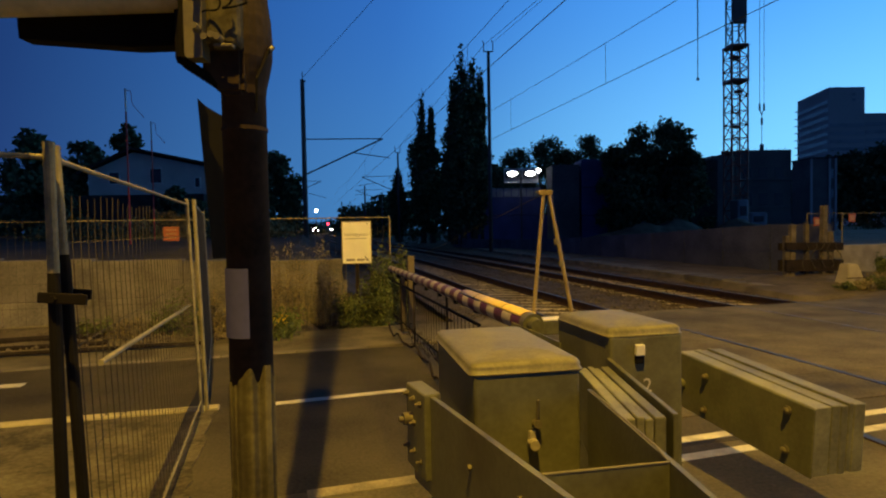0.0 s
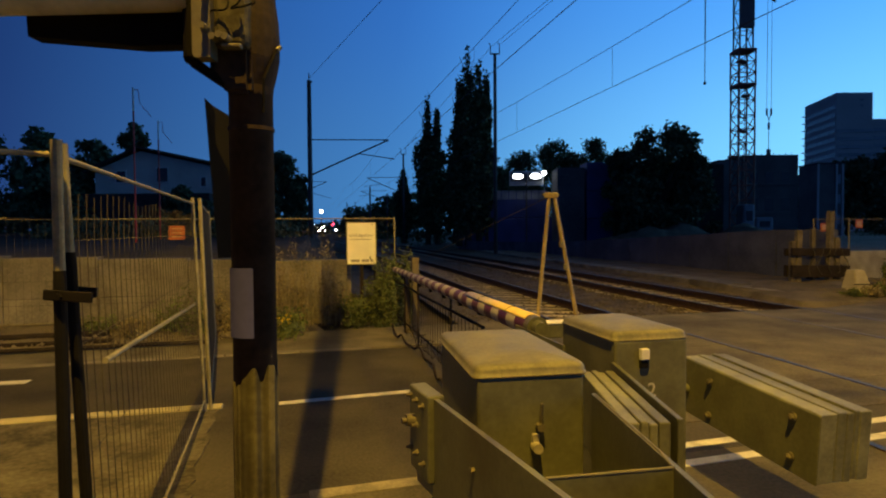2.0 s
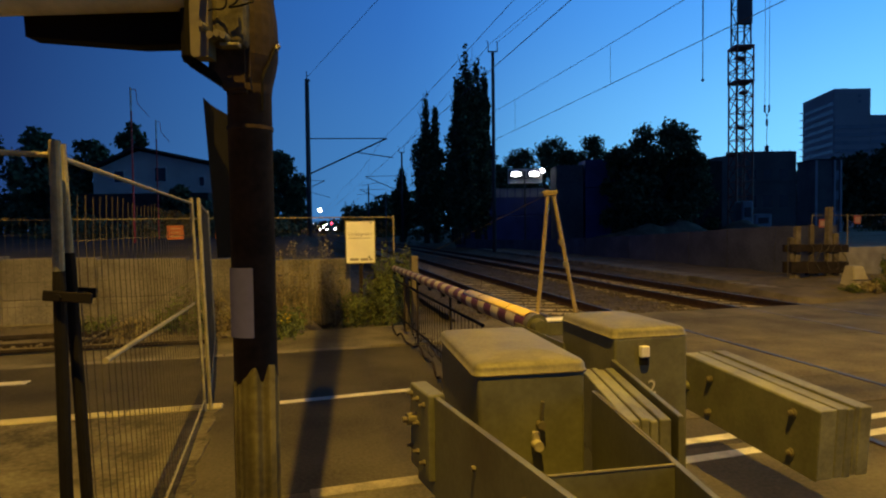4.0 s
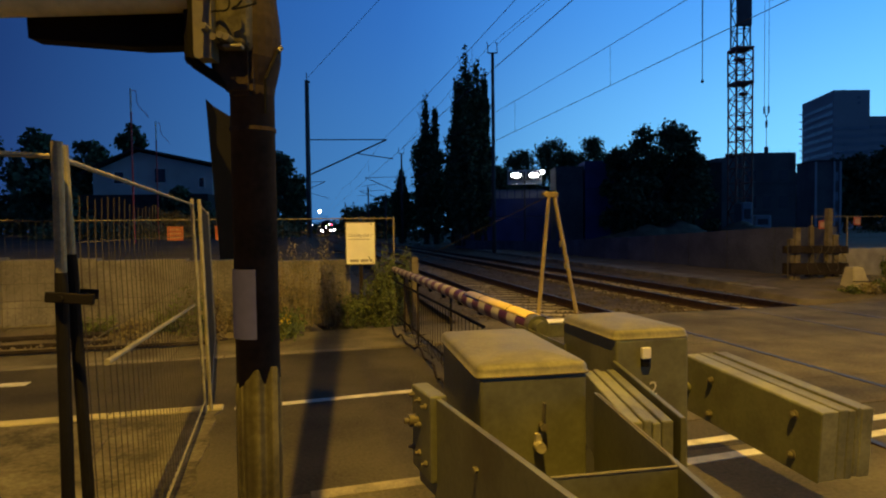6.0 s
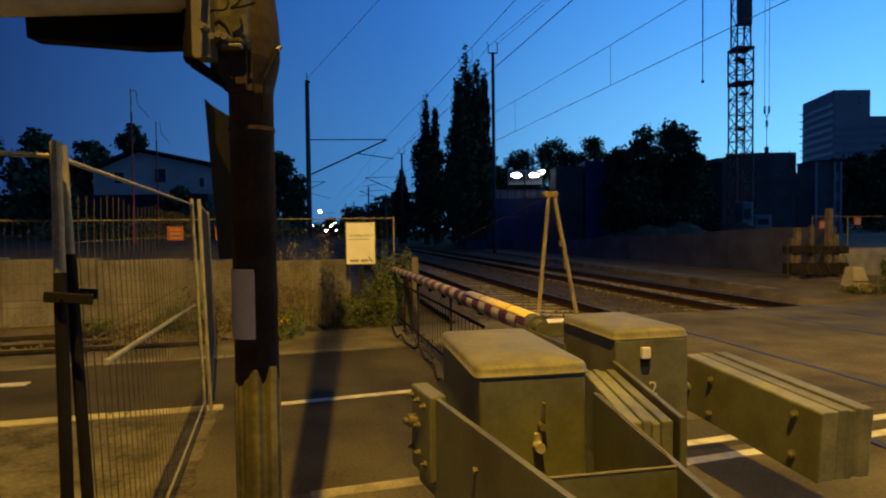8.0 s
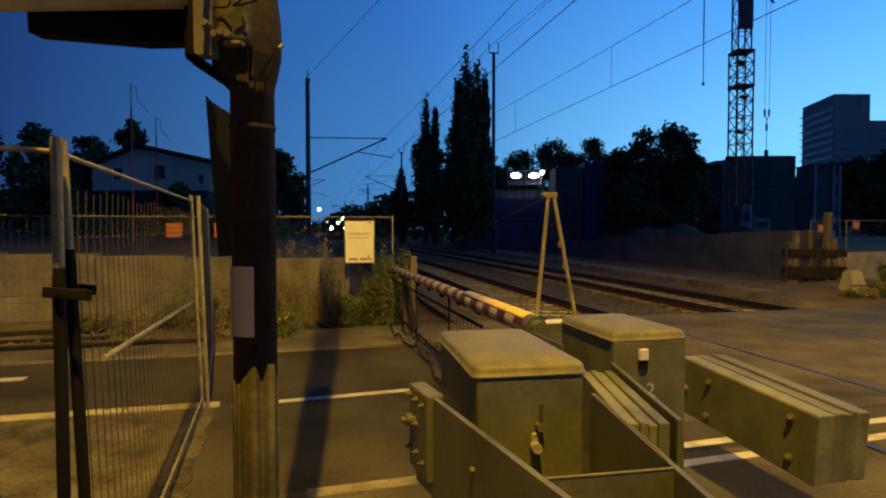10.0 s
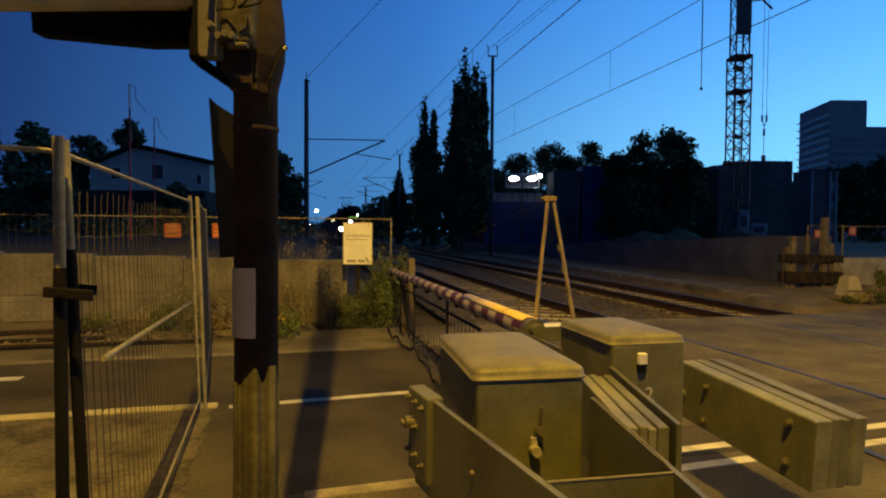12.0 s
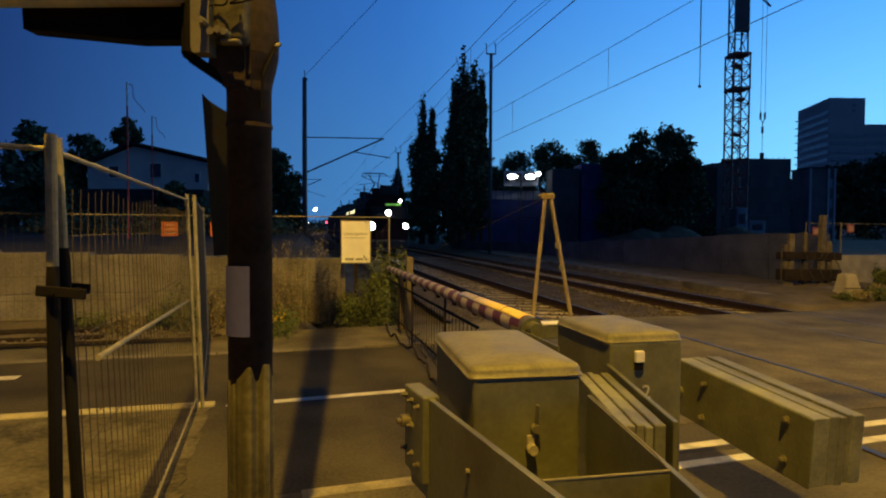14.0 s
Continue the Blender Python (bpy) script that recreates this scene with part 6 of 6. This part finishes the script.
# ---- loose stones of the ballast and crumbs on the earth ----
def stones(name, centres, size, mat, label, seed):
    rng = np.random.default_rng(seed)
    k = len(centres)
    base = np.array([(1, 0, 0), (0, 1, 0), (-1, 0, 0), (0, -1, 0), (0, 0, 0.8), (0, 0, -0.8)], float)
    s = size * rng.uniform(0.5, 1.4, size=(k, 1, 1)) * rng.uniform(0.6, 1.2, size=(k, 6, 1))
    ang = rng.uniform(0, 6.28, k)
    ca, sa = np.cos(ang)[:, None], np.sin(ang)[:, None]
    b = base[None] * s
    x, y = b[..., 0] * ca - b[..., 1] * sa, b[..., 0] * sa + b[..., 1] * ca
    v = np.stack([x, y, b[..., 2]], -1) + np.asarray(centres, float)[:, None]
    tri = np.array([(0, 1, 4), (1, 2, 4), (2, 3, 4), (3, 0, 4), (1, 0, 5), (2, 1, 5), (3, 2, 5), (0, 3, 5)])
    f = (tri[None] + 6 * np.arange(k)[:, None, None]).reshape(-1, 3)
    me = bpy.data.meshes.new(name)
    me.from_pydata(v.reshape(-1, 3).tolist(), [], f.tolist())
    me.materials.append(mat)
    tagged(new(name, me), label, "stones", "", "stuff")


def build_stones():
    rng = np.random.default_rng(12)
    pts = []
    for off in (0.0, 4.15):
        for i in range(9000):
            y = 10.8 + 26 * rng.random() ** 1.7
            o = rng.uniform(-2.1, 2.1)
            h = -0.19 if abs(o) < 0.95 else -0.17
            p = track_point(y, off + o)
            pts.append((p.x, p.y, h + rng.uniform(-0.01, 0.02)))
    stones("ballast_stones", pts, 0.036, M_STONE, "loose grey-brown ballast stones between the rails", 13)
    pts = []
    for i in range(2600):
        u, v = rng.uniform(-9, -0.2), rng.uniform(9.7, 11.6)
        p = uv(u, v)
        pts.append((p.x, p.y, 0.04 + 0.035 * (v - 9.7) + rng.uniform(-0.01, 0.02)))
    for i in range(2600):
        y = rng.uniform(12.5, 19)
        p = track_point(y, rng.uniform(6.3, 11))
        pts.append((p.x, p.y, -0.16 + rng.uniform(-0.01, 0.03)))
    stones("earth_crumbs", pts, 0.03, M_EARTH, "loose crumbs of earth and small stones", 14)


build_stones()


# ---- the train ----
def build_train():
    """Front at the origin, nose towards -y, cars behind it towards +y."""
    t = thing("train", "dark red electric train with lit headlights and raised pantograph", "train")
    W, Hh = 1.42, 3.95
    prof = [(-W, 1.0), (-W, 3.0), (-W + 0.12, 3.45), (-W + 0.45, 3.8), (-0.5, Hh), (0.5, Hh), (W - 0.45, 3.8), (W - 0.12, 3.45), (W, 3.0), (W, 1.0)]
    for c in range(3):
        y0, y1 = (1.1 if c == 0 else 19.2 * c + 0.4), 19.2 * (c + 1)
        bm = bmesh.new()
        rows = [[bm.verts.new((x, y, z)) for x, z in prof] for y in (y0, y1)]
        for i in range(len(prof)):
            j = (i + 1) % len(prof)
            bm.faces.new((rows[0][i], rows[0][j], rows[1][j], rows[1][i]))
        bm.faces.new(rows[0][::-1])
        bm.faces.new(rows[1])
        if c == 0:
            nose = [bm.verts.new((x * (0.90 if z < 2.4 else 0.84), 0.12 if z < 2.2 else 0.12 + (z - 2.2) * 0.42, z)) for x, z in prof]
            for i in range(len(prof)):
                j = (i + 1) % len(prof)
                bm.faces.new((nose[i], nose[j], rows[0][j], rows[0][i]))
            bm.faces.new(nose[::-1])
        bmesh.ops.recalc_face_normals(bm, faces=bm.faces[:])
        body = part("car_body", bm, M_TRAIN, t)
        for sx in (-1, 1):
            for k in range(8):
                y = y0 + 2.2 + k * 2.05
                bm = bmesh.new()
                lit = c == 0 and k in (3, 4, 6)
                block(bm, (sx * (W + 0.005), y, 3.05 if lit else 2.75), (0.03, 1.5, 0.26 if lit else 0.72), None, 0.01)
                part("side_window", bm, G_CABIN if lit else M_TRAINGLASS, body)
        bm = bmesh.new()
        block(bm, (0, (y0 + y1) / 2, 0.75), (2.3, y1 - y0 - 1, 0.55), None, 0.05)
        part("underframe", bm, M_TRAINDARK, t)
        for yy in (y0 + 2.6, y1 - 3.0):
            for dy in (-1.1, 1.1):
                for sx in (-0.75, 0.75):
                    bm = bmesh.new()
                    tube(bm, (sx - 0.06, yy + dy, 0.43), (sx + 0.06, yy + dy, 0.43), 0.42, n=18)
                    part("wheel", bm, M_TRAINDARK, t)
        for k in range(4):
            bm = bmesh.new()
            block(bm, (0, y0 + 5.5 + k * 3.2, 4.1), (1.7, 1.7, 0.4), None, 0.06)
            part("roof_box", bm, M_TRAINDARK, t)
    bm = bmesh.new()
    block(bm, (0, 0.30, 2.75), (2.2, 0.08, 0.85), (-0.40, 0, 0), 0.03)
    part("windscreen", bm, M_TRAINGLASS, t)
    bm = bmesh.new()
    block(bm, (0.35, 0.50, 3.28), (1.0, 0.06, 0.11), (-0.40, 0, 0))
    part("destination_display", bm, G_DISPLAY, t, "green lit destination display")
    bm = bmesh.new()
    block(bm, (0, 0.05, 0.75), (2.4, 0.5, 0.5), None, 0.08)
    tube(bm, (0, -0.2, 0.9), (0, 0.2, 0.9), 0.14, n=12)
    part("coupler_apron", bm, M_TRAINDARK, t)
    for x, z, r, y in ((-1.1, 1.88, 0.23, 0.03), (1.1, 1.88, 0.17, 0.03), (0.0, 2.75, 0.17, 0.16), (0.82, 3.52, 0.10, 0.5)):
        bm = bmesh.new()
        tube(bm, (x, y + 0.15, z), (x, y, z), r * 1.15, n=18)
        housing = part("headlight", bm, M_TRAINDARK, t)
        bm = bmesh.new()
        bmesh.ops.create_uvsphere(bm, u_segments=24, v_segments=14, radius=r, matrix=Matrix.Translation((x, y, z)) @ Matrix.Diagonal((1, 0.45, 1, 1)))
        part("headlight_glass", bm, G_HEAD, housing)
    # raised pantograph
    bm = bmesh.new()
    y = 7.0
    tube(bm, (-0.5, y + 1.4, 4.15), (-0.12, y - 0.4, 5.0), 0.05, n=6)
    tube(bm, (0.5, y + 1.4, 4.15), (0.12, y - 0.4, 5.0), 0.05, n=6)
    tube(bm, (-0.12, y - 0.4, 5.0), (-0.45, y + 0.8, 5.92), 0.035, n=6)
    tube(bm, (0.12, y - 0.4, 5.0), (0.45, y + 0.8, 5.92), 0.035, n=6)
    tube(bm, (-0.78, y + 0.8, 5.95), (0.78, y + 0.8, 5.95), 0.045, n=6)
    tube(bm, (-0.78, y + 0.8, 5.95), (-0.95, y + 0.8, 5.80), 0.035, n=6)
    tube(bm, (0.78, y + 0.8, 5.95), (0.95, y + 0.8, 5.80), 0.035, n=6)
    part("pantograph", bm, M_TRAINDARK, t)
    for k, (x, yy, s) in enumerate(((0.5, 3.5, 0.75), (-0.2, 4.4, 0.45), (0.8, 5.0, 0.55), (0.3, 2.4, 0.4), (-0.7, 8.5, 0.4))):
        bm = bmesh.new()
        tube(bm, (x, yy, 3.9), (x, yy, 4.25), 0.08, n=6)
        block(bm, (x, yy, 4.35), (s * 1.6, 0.7, s), None, 0.05)
        part("roof_gear", bm, M_TRAINDARK, t)
    return t


train = build_train()


def motions():
    """The train comes along the near track at an even 15.5 m/s."""
    rows = []
    for i in range(15):
        t = i * 1.0
        y = 38 + 15.5 * (14 - t)
        p = track_point(y)
        heading = math.atan2(-0.23, 1.0)
        rows.append((t, pose(p.x, p.y, 0.012, 0, 0, -math.degrees(heading))))
    walk(train, rows)


motions()
